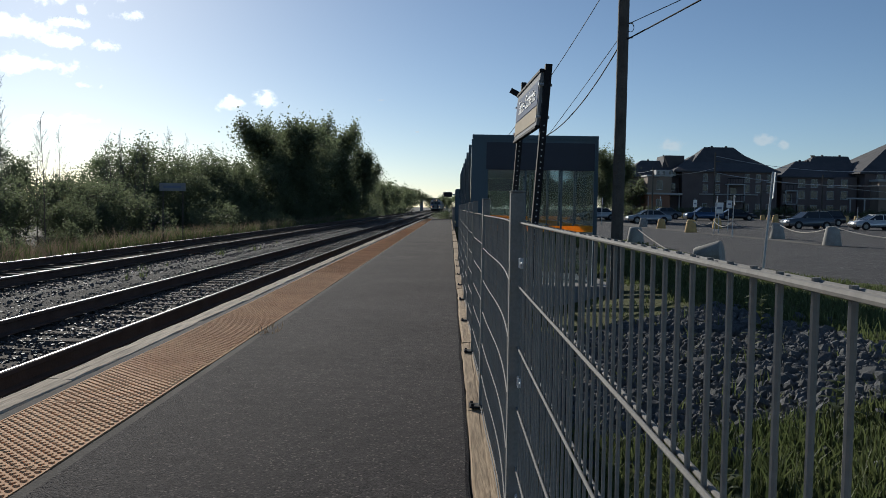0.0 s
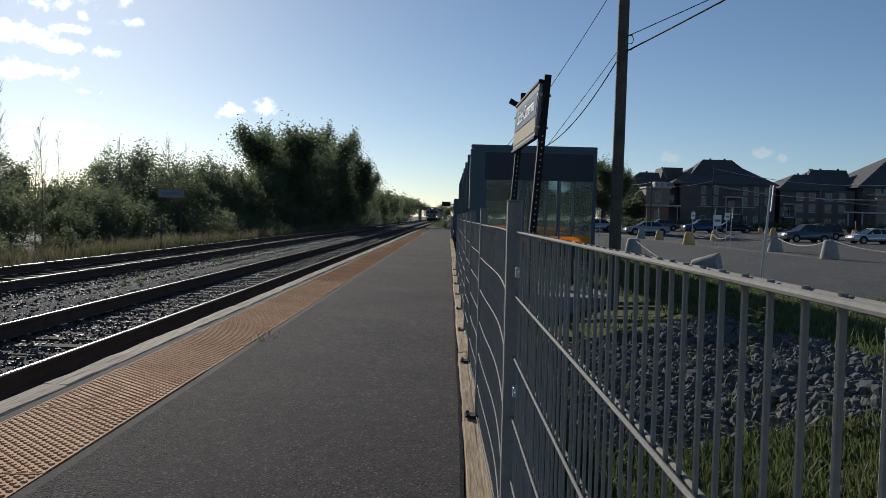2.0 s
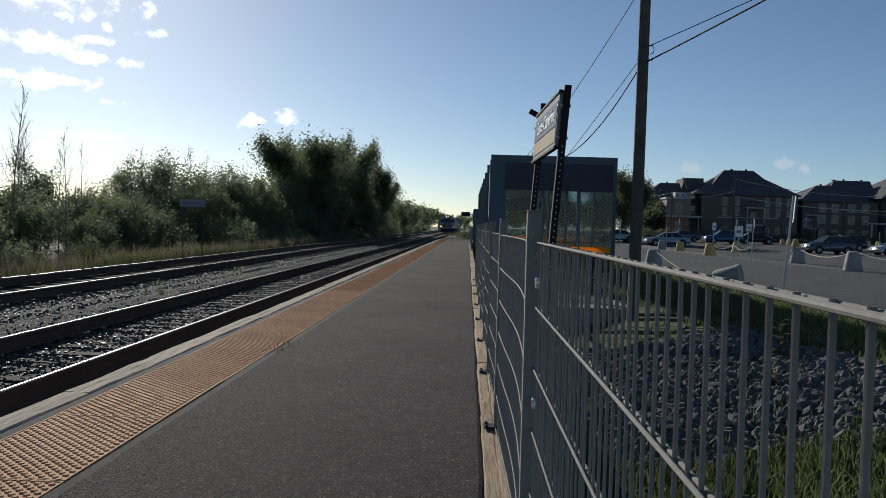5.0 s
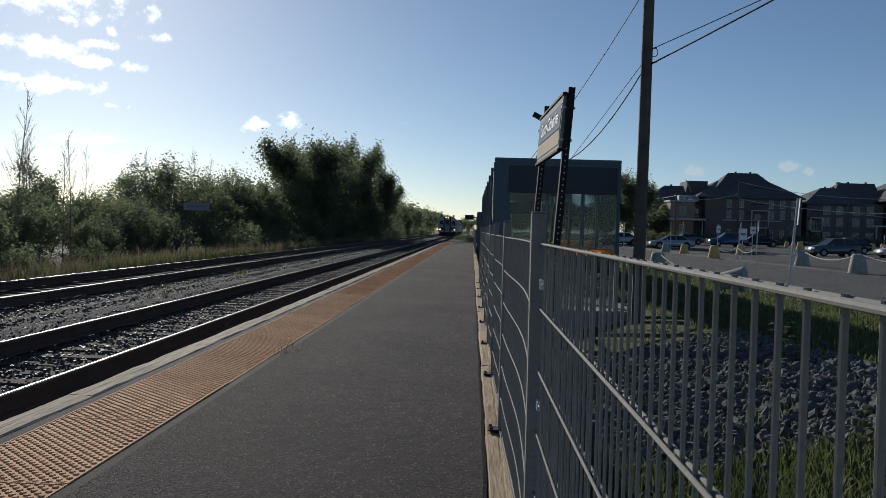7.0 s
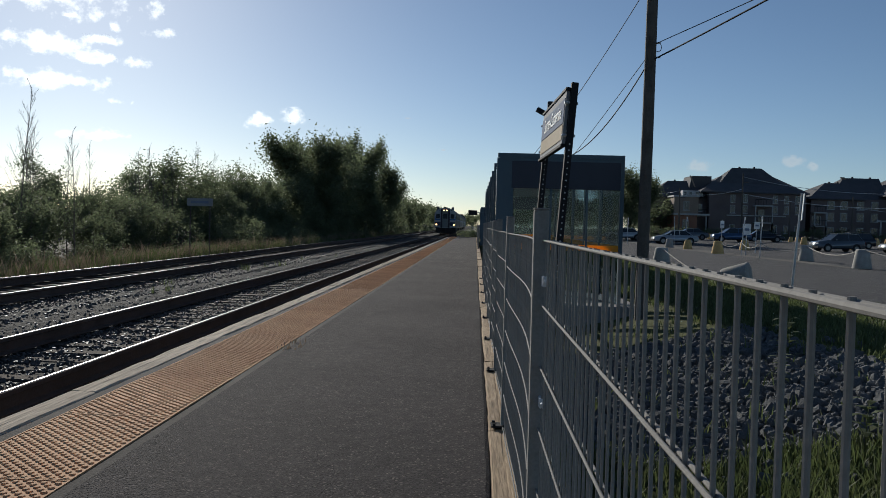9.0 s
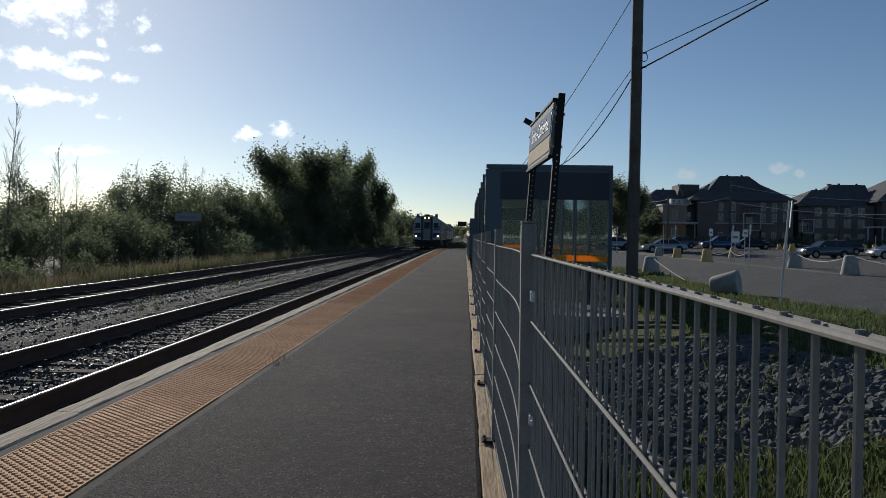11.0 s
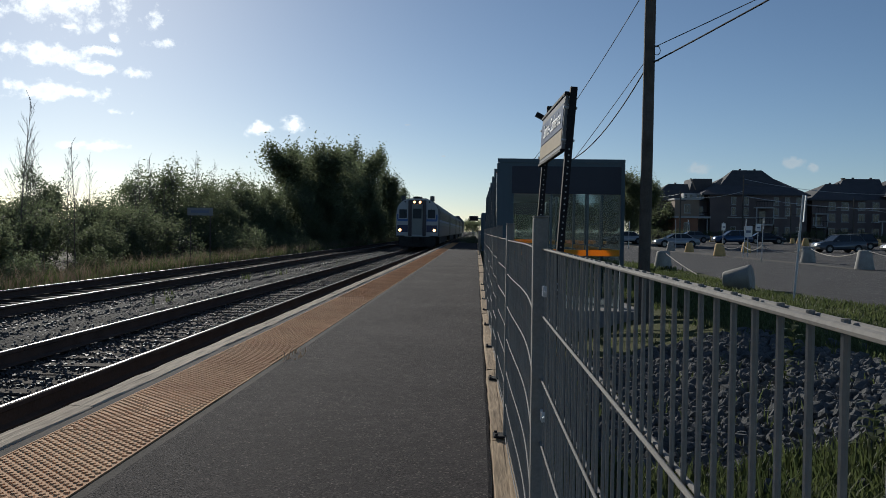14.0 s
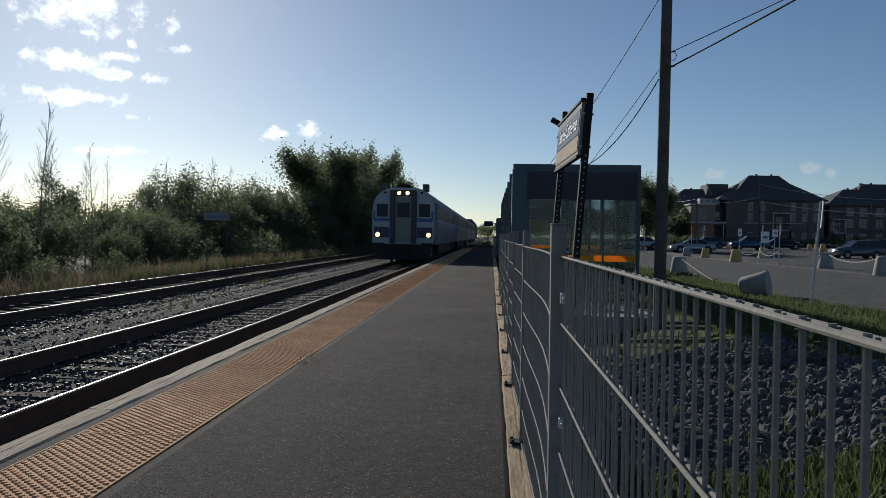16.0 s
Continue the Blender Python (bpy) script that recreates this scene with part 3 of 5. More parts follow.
# ---- utility pole and overhead cables ----
pole = thing("utility_pole", "weathered brown wooden utility pole standing behind the shelter fence", "utility pole")
part("shaft", G().tube([(3.44, 18.0, -1.0), (3.465, 18.0, 3.0), (3.50, 18.0, 11.0)], [0.125, 0.118, 0.1], 14), M_POLE, pole)
for z, a in ((4.66, 0.3), (4.95, 0.35), (6.6, 2.2)):
    g = G().tube([(3.48 + 0.1 * math.cos(a), 18 - 0.1 * math.sin(a), z), (3.48 + 0.19 * math.cos(a), 18 - 0.19 * math.sin(a), z)], 0.018, 6)
    part("cable_hook", g, M_GALV, pole, "small galvanised cable hook")
ring = [(3.61 + 0.07 * math.cos(k * math.pi / 6), 17.94, 4.86 + 0.09 * math.sin(k * math.pi / 6)) for k in range(13)]
part("cable_loop", G().tube(ring, 0.008, 5, False), M_BLACK, pole, "black cable loop")


def cable(a, b, sag, r, label="thin black cable overhead beside the platform", material=None):
    a, b = Vector(a), Vector(b)
    pts = [a.lerp(b, k / 20) - Vector((0, 0, sag * 4 * (k / 20) * (1 - k / 20))) for k in range(21)]
    g = G().tube(pts, r, 5, False)
    g.smooth = True
    return tagged(part("cable", g, material or M_BLACK), label, "cable", "overhead cables")


cable((3.55, 17.95, 4.623), (13.0, -18.0, 8.52), 0.463, 0.016, "thick black twisted overhead cable")
cable((3.6, 17.95, 4.95), (14.5, -10.0, 8.0), 0.3, 0.009)
cable((3.4, 18.0, 4.494), (2.56, 25.5, 3.18), 0.345, 0.014)
cable((2.56, 25.5, 3.18), (2.3, 27.0, 2.63), 0.02, 0.014)
cable((3.4, 18.0, 4.663), (2.35, 25.9, 2.63), 0.03, 0.008)
cable((3.48, 18.0, 6.3), (1.1, 30.0, 2.6), 0.28, 0.009)

# ---- parking lot ----
lot_xs = [0, 0.6, 1.2, 3, 6, 10, 16, 24, 40, 70, 110]
lot_ys = [-30, -10, 0, 8, 14, 17, 19.1, 21.5, 24.2, 30, 36, 45, 55, 65, 75, 80, 85, 90, 95, 100, 105, 110, 115, 120, 128]


def lot_edge(y):
    for (ya, xa), (yb, xb) in zip(((-30, 12.5), (14, 10.4), (19.1, 8.9), (24.2, 7.9), (36, 8.6), (45, 7.0)), ((14, 10.4), (19.1, 8.9), (24.2, 7.9), (36, 8.6), (45, 7.0), (200, 5.0))):
        if y <= yb:
            return xa + (xb - xa) * (y - ya) / (yb - ya)
    return 5.0


g = G()
for y in lot_ys:
    for x in lot_xs:
        X = lot_edge(y) + x + (0.12 * noise.noise((y, 3, 0)) if x == 0 else 0)
        g.v.append(Vector((X, y, lot_z(X, y) + (0.03 if x else -0.02))))
for j in range(len(lot_ys) - 1):
    for i in range(len(lot_xs) - 1):
        a = j * len(lot_xs) + i
        g.f.append([a, a + 1, a + len(lot_xs) + 1, a + len(lot_xs)])
        g.mi.append(0)
tagged(part("parking_lot", g, M_LOT), "worn grey asphalt parking lot with ragged edges", "parking lot", "", "structure")
M_DIRT = mat("lot_gravel", (0.06, 0.055, 0.048), (0.12, 0.105, 0.085), 0.95, 0.7, 30, 0.6, 0.02)
g = G()
for k, y in enumerate(range(40, 101, 4)):
    for x in (17.2 - (y - 50) * 0.02, 18.3 + 0.6 * noise.noise((y * 0.3, 0, 8)) + (y - 50) * 0.02):
        g.v.append(Vector((x, y, lot_z(x, y) + 0.045)))
    if k:
        g.f.append([2 * k - 2, 2 * k - 1, 2 * k + 1, 2 * k])
        g.mi.append(0)
tagged(part("gravel_island", g, M_DIRT), "brown gravel strip between the parking rows", "gravel strip", "", "structure")

M_BOLL_Y = mat("bollard_yellow", (0.46, 0.3, 0.11), (0.68, 0.47, 0.2), 0.85, 3, 30, 0.4, 0.01, vary=0.15)
M_BOLL_G = mat("bollard_grey", (0.23, 0.222, 0.2), (0.42, 0.405, 0.37), 0.9, 3, 30, 0.5, 0.01, vary=0.2)


def bollard_mesh(material):
    g, prof, seg = G(), ((0.43, 0), (0.44, 0.05), (0.3, 0.84), (0.27, 0.9), (0.2, 0.92), (0.0, 0.92)), 18
    for r, z in prof[:-1]:
        g.v += [Vector((r * math.cos(2 * math.pi * k / seg), r * math.sin(2 * math.pi * k / seg), z)) for k in range(seg)]
    for j in range(len(prof) - 2):
        g.f += [[j * seg + k, j * seg + (k + 1) % seg, (j + 1) * seg + (k + 1) % seg, (j + 1) * seg + k] for k in range(seg)]
    g.f += [[(len(prof) - 2) * seg + k for k in range(seg)], [k for k in reversed(range(seg))]]
    g.mi = [0] * len(g.f)
    g.smooth = False
    me = fixed(g.mesh("bollard", material))
    for p in me.polygons:
        p.use_smooth = len(p.vertices) == 4
    return me


boll_y, boll_g = bollard_mesh(M_BOLL_Y), bollard_mesh(M_BOLL_G)


def bollard(x, y, yellow, s=1.0, m=None):
    ob = new("concrete_bollard", boll_y if yellow else boll_g)
    ob.matrix_basis = m if m else pose(x, y, lot_z(x, y) + 0.02, 0, 0, random.uniform(0, 90)) @ Matrix.Scale(s, 4)
    return tagged(ob, "faded yellow tapered concrete bollard on the asphalt" if yellow else "bare grey tapered concrete bollard on the asphalt", "bollard", "parking lot bollards")


for x, y, c, s in ((7.8, 36.6, 0, 0.9), (17.9, 40.8, 0, 1), (18.9, 50.3, 0, 1), (17.2, 62.2, 1, 1), (23.6, 77.0, 1, 1), (37.6, 87.5, 1, 1), (17.9, 73.8, 1, 0.9), (17.4, 78.5, 0, 0.9), (18.6, 98, 0, 0.9),
                   (29.5, 116, 1, 0.9), (31.6, 118, 1, 0.85), (33.0, 119, 0, 0.85), (39.3, 114, 0, 0.95), (41.0, 114.5, 1, 0.75), (42.2, 115.5, 1, 0.75), (38.4, 103, 1, 0.95), (43.6, 93, 0, 1), (49.0, 108, 1, 0.9),
                   (50.3, 108, 1, 0.9), (27.5, 117, 1, 0.85), (46.5, 96, 1, 1), (44.6, 112, 1, 0.85), (53.5, 109, 1, 0.9), (48.5, 92, 0, 1)):
    bollard(x, y, c, s)
tagged(bollard(0, 0, 0, 1, pose(7.8, 24.9, -0.07, 0, -98, -30) @ Matrix.Scale(0.86, 4)), "grey concrete bollard toppled on its side in the grass")


def sign_post(x, y, top, plate, lean=0.0, turn=0.0, label="thin galvanised parking sign post"):
    """plate: width, height and drop of the plate from the top."""
    z = lot_z(x, y)
    th = thing("parking_sign", label, "sign", pose(x, y, z, 0, lean, 0), "parking signs")
    part("post", G().tube([(0, 0, -0.1), (0, 0, top - z)], 0.03, 8), M_GALV, th)
    if plate:
        w, h, d = plate
        p = part("plate", G().box(-w / 2, w / 2, -0.045, -0.033, -h, 0), M_WHITE, th, "white sign plate")
        p.matrix_basis = pose(0, 0, top - z - d, 0, 0, turn)
        part("rim", G().box(-w / 2 - 0.01, w / 2 + 0.01, -0.032, -0.026, -h - 0.01, 0.01), M_GALV, p)
        part("faded_bar", G().box(-w * 0.3, w * 0.3, -0.049, -0.0455, -h * 0.62, -h * 0.4), M_SIGNBLUE, p)


sign_post(7.64, 21.2, 2.12, (0.4, 0.62, 0.02), 4.0, 78, "leaning galvanised sign post with an edge-on plate in the grass")
sign_post(17.9, 64.0, 2.05, (0.32, 0.5, 0.1), 1, 20)
sign_post(17.8, 58.8, 2.2, (0.3, 0.75, 0.02), 4, 75)
sign_post(17.2, 53.1, 2.15, (0.3, 0.6, 0.02), 1.2, 80)
sign_post(21.6, 67.8, 2.0, (0.42, 0.55, 0.0), 1.5, 5)
sign_post(18.6, 60.4, 1.75, (0.55, 0.75, 0.0), 0.5, 4)
sign_post(20.2, 89.0, 2.6, None, -0.5)
sign_post(25.0, 104.0, 2.9, (0.3, 0.5, 0.1), 0, 60)
sign_post(14.6, 84.0, 2.3, (0.3, 0.6, 0.05), 0.5, 70)
sign_post(37.5, 103.0, 1.7, (0.3, 0.4, 0.0), 0.5, 60)
sign_post(48.5, 104.0, 1.9, (0.25, 0.6, 0.0), 0.5, 60)
M_ROPE = mat("rope_pale", (0.3, 0.28, 0.24), (0.5, 0.47, 0.42), 0.9, 5, 60, 0.1, 0.002)


def rope(a, b, sag):
    pts = []
    for k in range(13):
        t = k / 12
        p = Vector(a).lerp(Vector(b), t)
        pts.append(p - Vector((0, 0, sag * 4 * t * (1 - t))))
    tagged(part("rope", G().tube(pts, 0.022, 5), M_ROPE), "pale sagging rope between the bollards", "rope", "parking ropes")


for a, b, s in (((17.2, 62.2, 0.52), (17.8, 58.8, 0.5), 0.35), ((17.8, 58.8, 0.5), (17.2, 53.1, 0.55), 0.35), ((17.2, 53.1, 0.55), (18.9, 50.3, 0.5), 0.4), ((18.9, 50.3, 0.5), (17.9, 40.8, 0.52), 0.4),
                ((17.9, 40.8, 0.52), (19.5, 32.0, 0.5), 0.4), ((7.8, 36.6, 0.42), (8.2, 32.5, -0.36), 0.05), ((38.4, 103, 0.9), (43.6, 93, 0.5), 0.3)):
    rope(a, b, s)

# ---- parked cars ----
M_TYRE = mat("tyre_rubber", (0.012, 0.012, 0.012), (0.03, 0.03, 0.03), 0.85, 8, 80, 0.2, 0.003)
M_RIM = mat("rim_alloy", (0.16, 0.16, 0.165), (0.26, 0.26, 0.265), 0.35, 8, 80, 0.03, 0.001, metal=0.8)
M_CARGLASS = mat("car_glass", (0.012, 0.016, 0.02), (0.02, 0.026, 0.032), 0.08, 2, 20, 0.0)
M_LAMP = mat("lamp_lens", (0.6, 0.6, 0.6), (0.75, 0.75, 0.75), 0.15, 5, 40, 0.0)
M_TAIL = mat("tail_lens", (0.25, 0.012, 0.01), (0.35, 0.02, 0.015), 0.2, 5, 40, 0.0)


def paint(name, c):
    m = mat(name, tuple(k * 0.9 for k in c), c, 0.28, 0.8, 30, 0.0, metal=0.35)
    m.node_tree.nodes["Principled BSDF"].inputs["Coat Weight"].default_value = 0.6
    return m


PAINTS = {k: paint("car_" + k, c) for k, c in dict(silver=(0.42, 0.44, 0.46), blue=(0.05, 0.1, 0.2), dark=(0.02, 0.025, 0.035), grey=(0.12, 0.14, 0.16), white=(0.7, 0.7, 0.7)).items()}
wheel_g = G()
wheel_g.tube([(0, -0.1, 0), (0, -0.085, 0), (0, 0.085, 0), (0, 0.1, 0)], [0.29, 0.33, 0.33, 0.29], 20)
tyre_mesh = fixed(wheel_g.mesh("tyre", M_TYRE))
rg = G().tube([(0, -0.112, 0), (0, -0.095, 0)], [0.2, 0.21], 14)
for k in range(5):
    rg.box(-0.022, 0.022, -0.12, -0.108, 0.03, 0.2, 0, pose(0, 0, 0, 0, 72 * k, 0))
rim_mesh = fixed(rg.mesh("rim", M_RIM))


def car(x, y, rz, colour, style, label):
    """Nose towards -x in its own space."""
    suv = style == "suv"
    h, bl, bw = (1.68, 4.5, 0.9) if suv else (1.45, 4.55, 0.88)
    belt = 1.02 if suv else 0.93
    nose = 0.88 if suv else 0.76
    c = thing("parked_car", label, "car", pose(x, y, lot_z(x, y) + 0.03, 0, 0, rz), "parked cars")
    L = bl / 2
    prof = [(-L + 0.05, 0.28), (-L, 0.42), (-L + 0.02, nose - 0.12), (-L + 0.18, nose), (-L + 1.15, belt), (L - 0.25 if suv else L - 0.75, belt + 0.03), (L - 0.1, belt - (0 if suv else 0.03)), (L, belt - 0.3), (L - 0.02, 0.4), (L - 0.12, 0.28)]
    bm_body = G().prism([(a, b) for a, b in prof], -bw, bw)
    me = bevelled(bm_body.mesh("body", PAINTS[colour]), 0.06, 3)
    for p in me.polygons:
        p.use_smooth = True
    body = part("body", me, None, c)
    a0, a1, b1, b0 = -L + 1.1, -L + 1.95, (L - 0.65 if suv else L - 1.35), (L - 0.2 if suv else L - 0.65)
    g = G()
    for s in (-1, 1):
        for (px, pz, w) in ((a0, belt, bw - 0.07), (a1, h - 0.04, bw - 0.24), (b1, h - 0.04, bw - 0.24), (b0, belt, bw - 0.07)):
            g.v.append(Vector((px, s * w, pz)))
    g.f = [[0, 1, 2, 3], [7, 6, 5, 4], [0, 4, 5, 1], [1, 5, 6, 2], [2, 6, 7, 3], [3, 7, 4, 0]]
    g.mi = [0] * 6
    part("cabin_glass", g, M_CARGLASS, c, "dark tinted windows", 0.03)
    w = bw - 0.21
    part("roof", G().box(a1 - 0.06, b1 + 0.06, -w, w, h - 0.06, h), PAINTS[colour], c, "", 0.028)
    for s in (-1, 1):
        for pa, pb in (((a0, belt), (a1, h - 0.03)), ((b0, belt), (b1, h - 0.03)), (((a1 + b1) / 2, belt), ((a1 + b1) / 2, h - 0.03))):
            part("pillar", G().tube([(pa[0], s * (bw - 0.065), pa[1]), (pb[0], s * (bw - 0.235), pb[1])], 0.035, 6), PAINTS[colour], c)
        part("mirror", G().box(a0 + 0.45, a0 + 0.6, s * bw - 0.02, s * bw + s * 0.14, belt + 0.02, belt + 0.14), PAINTS[colour], c, "", 0.02)
        part("headlight", G().box(-L + 0.005, -L + 0.3, s * (bw - 0.3) - 0.16, s * (bw - 0.3) + 0.2, nose - 0.22, nose - 0.08), M_LAMP, c, "clear headlight lens", 0.02)
        part("tail_light", G().box(L - 0.16, L + 0.01, s * (bw - 0.2) - 0.12, s * (bw - 0.2) + 0.13, belt - 0.26, belt - 0.08), M_TAIL, c, "red tail light lens", 0.02)
        part("sill", G().box(-L + 1.1, L - 1.15, s * bw - 0.02, s * bw + 0.012, 0.24, 0.36), M_BLACK, c)
        for wx in (-L + 0.88, L - 0.88):
            wheel = part("wheel", tyre_mesh, None, c, "black tyre")
            wheel.matrix_basis = pose(wx, s * (bw - 0.09), 0.33, 0, 0, 0 if s < 0 else 180)
            part("rim", rim_mesh, None, wheel, "alloy rim")
            part("wheel_arch", G().tube([(wx, s * (bw - 0.1), 0.36), (wx, s * (bw + 0.004), 0.36)], 0.39, 20), M_BLACK, c, "dark wheel arch")
    part("bumper", G().box(-L - 0.03, -L + 0.1, -bw + 0.08, bw - 0.08, 0.3, 0.5), M_BLACK, c, "", 0.03)


car(16.9, 100, 4, "silver", "sedan", "silver sedan parked on the asphalt beside the gravel")
car(20.7, 91, 2, "silver", "sedan", "silver sedan parked near the yellow bollards")
car(30.8, 106, 3, "blue", "suv", "dark blue hatchback parked before the houses")
car(36.4, 111, 176, "dark", "sedan", "black sedan parked before the houses")
car(33.2, 81, 8, "grey", "suv", "dark grey crossover parked with its nose to the light")
car(39.6, 93, 4, "dark", "suv", "black utility vehicle parked behind the crossover")
car(39.5, 81, 4, "white", "sedan", "white sedan parked among the bollards")
car(27.3, 112, 4, "grey", "sedan", "grey sedan parked before the hedge")

# ---- houses beyond the lot ----
M_BRICK = mat("dark_brick", (0.1, 0.08, 0.078), (0.175, 0.14, 0.135), 0.9, 0.5, 14, 0.5, 0.02)
M_TAN = mat("tan_brick", (0.2, 0.155, 0.12), (0.3, 0.235, 0.185), 0.9, 0.6, 14, 0.4, 0.02)
M_REDBR = mat("orange_brick", (0.2, 0.095, 0.06), (0.3, 0.15, 0.095), 0.9, 0.6, 14, 0.4, 0.02)
M_SHINGLE = mat("roof_shingle", (0.045, 0.044, 0.048), (0.09, 0.087, 0.093), 0.9, 0.7, 9, 0.5, 0.03)
M_TRIM = mat("house_trim", (0.32, 0.32, 0.32), (0.45, 0.45, 0.44), 0.7, 1, 20, 0.05, 0.002)
M_PANE = mat("window_pane", (0.02, 0.025, 0.032), (0.05, 0.06, 0.075), 0.12, 0.5, 4, 0.0)


def hip_roof(house, x0, x1, y0, y1, ze, rx0, rx1, zr, over=0.6):
    """Hipped roof with an eaves board; rx0 and rx1 are the ends of the ridge."""
    ym = (y0 + y1) / 2
    X0, X1, Y0, Y1 = x0 - over, x1 + over, y0 - over, y1 + over
    g = G()
    g.v = [Vector(p) for p in ((X0, Y0, ze), (X1, Y0, ze), (X1, Y1, ze), (X0, Y1, ze), (rx0, ym, zr), (rx1, ym, zr), (X0, Y0, ze - 0.2), (X1, Y0, ze - 0.2), (X1, Y1, ze - 0.2), (X0, Y1, ze - 0.2))]
    g.f = [[0, 1, 5, 4], [1, 2, 5], [2, 3, 4, 5], [3, 0, 4], [0, 6, 7, 1], [1, 7, 8, 2], [2, 8, 9, 3], [3, 9, 6, 0], [6, 9, 8, 7]]
    g.mi = [0] * len(g.f)
    roof = part("roof", g, M_SHINGLE, house, "dark shingled hip roof")
    n = max(2, int((rx1 - rx0) / 2.2))
    for k in range(n):
        x = rx0 + (rx1 - rx0) * (k + 0.5) / n
        part("roof_vent", G().box(x - 0.16, x + 0.16, ym - 0.16, ym + 0.16, zr - 0.15, zr + 0.22), M_SHINGLE, roof)


def window(house, x, y, z, w=1.15, h=1.45, bars=1):
    fr = part("window", G().box(x - w / 2, x + w / 2, y - 0.07, y + 0.05, z, z + h), M_TRIM, house, "white framed window", 0.02)
    n = bars + 1
    for k in range(n):
        a = x - w / 2 + 0.08 + (w - 0.16) * k / n
        part("pane", G().box(a + 0.02, a + (w - 0.16) / n - 0.02, y - 0.085, y - 0.065, z + 0.08, z + h - 0.08), M_PANE, fr, "dark pane")
    part("sill", G().box(x - w / 2 - 0.08, x + w / 2 + 0.08, y - 0.14, y, z - 0.1, z), M_TRIM, fr)


def balcony(house, x0, x1, y, z, h=2.5):
    part("balcony_slab", G().box(x0, x1, y - 1.5, y, z - 0.2, z), M_TRIM, house, "white edged balcony slab")
    part("balcony_rail", G().box(x0, x1, y - 1.5, y - 1.45, z + 0.9, z + 1.0), M_BLACK, house)
    k = x0
    while k < x1:
        part("baluster", G().box(k, k + 0.04, y - 1.48, y - 1.44, z, z + 0.9), M_BLACK, house)
        k += 0.45
    for x in (x0 + 0.08, x1 - 0.08):
        part("balcony_post", G().box(x - 0.09, x + 0.09, y - 1.5, y - 1.32, 0.0, z - 0.2), M_TRIM, house, "white post")


def house_a():
    h = thing("apartment_house", "dark brick apartment house with steep black hip roofs", "house")
    part("wall", G().box(40, 56.4, 151, 167, -0.3, 8.1), M_BRICK, h, "dark brick wall")
    part("wall", G().box(30.6, 40, 153, 165, -0.3, 7.1), M_BRICK, h, "dark brick wall")
    hip_roof(h, 39.0, 56.2, 151, 167, 8.1, 44.0, 53.4, 11.3)
    hip_roof(h, 42.4, 54.0, 154.5, 163.5, 9.3, 46.0, 51.2, 12.8, 0.2)
    hip_roof(h, 30.6, 41, 153, 165, 7.1, 34.6, 39.5, 10.2)
    part("roof", G().prism([(37.6, 8.5), (41.6, 8.5), (41.6, 11.0), (38.2, 11.0)], 156, 162), M_SHINGLE, h, "dark gabled dormer roof")
    part("gable_wall", G().poly([(37.7, 155.9, 11.05), (38.6, 155.9, 9.0), (38.85, 155.9, 9.0), (37.95, 155.9, 11.05)]), M_TAN, h, "pale gable edge")
    part("bay", G().box(33.3, 37.3, 147.5, 153, 4.15, 6.9), M_TAN, h, "tan brick bay")
    part("bay", G().box(33.4, 37.2, 147.7, 153, -0.3, 3.85), M_REDBR, h, "orange brick bay")
    part("cornice", G().box(33.1, 37.5, 147.3, 153, 6.9, 7.15), M_TRIM, h, "white cornice")
    part("cornice", G().box(33.1, 39.2, 147.4, 153, 3.85, 4.15), M_TRIM, h, "white cornice")
    part("cornice", G().box(43.0, 53.0, 150.7, 151, 4.0, 4.2), M_TRIM, h, "white cornice")
    part("dormer", G().box(35.6, 39.0, 151.5, 153.5, 7.2, 8.2), M_TRIM, h, "white dormer wall")
    for x in (36.0, 36.9, 38.0, 38.7):
        window(h, x, 151.5, 7.3, 0.6, 0.75, 0)
    window(h, 35.3, 147.5, 4.7, 1.0, 1.5)
    window(h, 35.3, 147.7, 1.5, 1.0, 1.6)
    window(h, 31.8, 153, 4.2, 1.4, 1.3)
    window(h, 31.8, 153, 1.4, 1.4, 1.4)
    window(h, 38.3, 151, 4.6, 1.1, 1.3)
    for x in (44.0, 46.1, 51.2, 53.1, 55.0):
        for z in (1.2, 4.5, 6.3):
            window(h, x, 151, z, 0.85, 1.35)
    balcony(h, 47.4, 50.4, 151, 5.9)
    balcony(h, 47.4, 50.4, 151, 3.0)
    balcony(h, 37.5, 39.3, 151, 3.95)
    part("door", G().box(48.3, 49.4, 150.9, 151.05, 3.05, 5.2), M_PANE, h, "dark balcony door", 0.02)


def house_b():
    h = thing("apartment_house", "dark brick apartment house with a pale gable and stepped black roof", "house")
    part("wall", G().box(57.6, 70.6, 152, 168, -0.3, 7.4), M_BRICK, h, "dark brick wall")
    hip_roof(h, 57.6, 66, 152, 166, 7.4, 62.6, 65.5, 10.5)
    hip_roof(h, 61.5, 70.8, 153, 169, 7.4, 66.6, 73.0, 11.6, 0.3)
    part("gable_wall", G().prism([(65.9, 11.7), (66.6, 11.7), (68.4, 9.0), (67.8, 8.9)], 160.4, 160.8), M_TAN, h, "pale gable edge")
    for x in (61.0, 63.2, 66.0, 68.4):
        for z in (1.1, 3.6, 5.6):
            window(h, x, 152, z, 1.2, 1.4)
    balcony(h, 57.7, 59.8, 152, 5.0)
    balcony(h, 57.7, 59.8, 152, 2.7)
    window(h, 58.6, 152, 3.0, 1.5, 1.4)


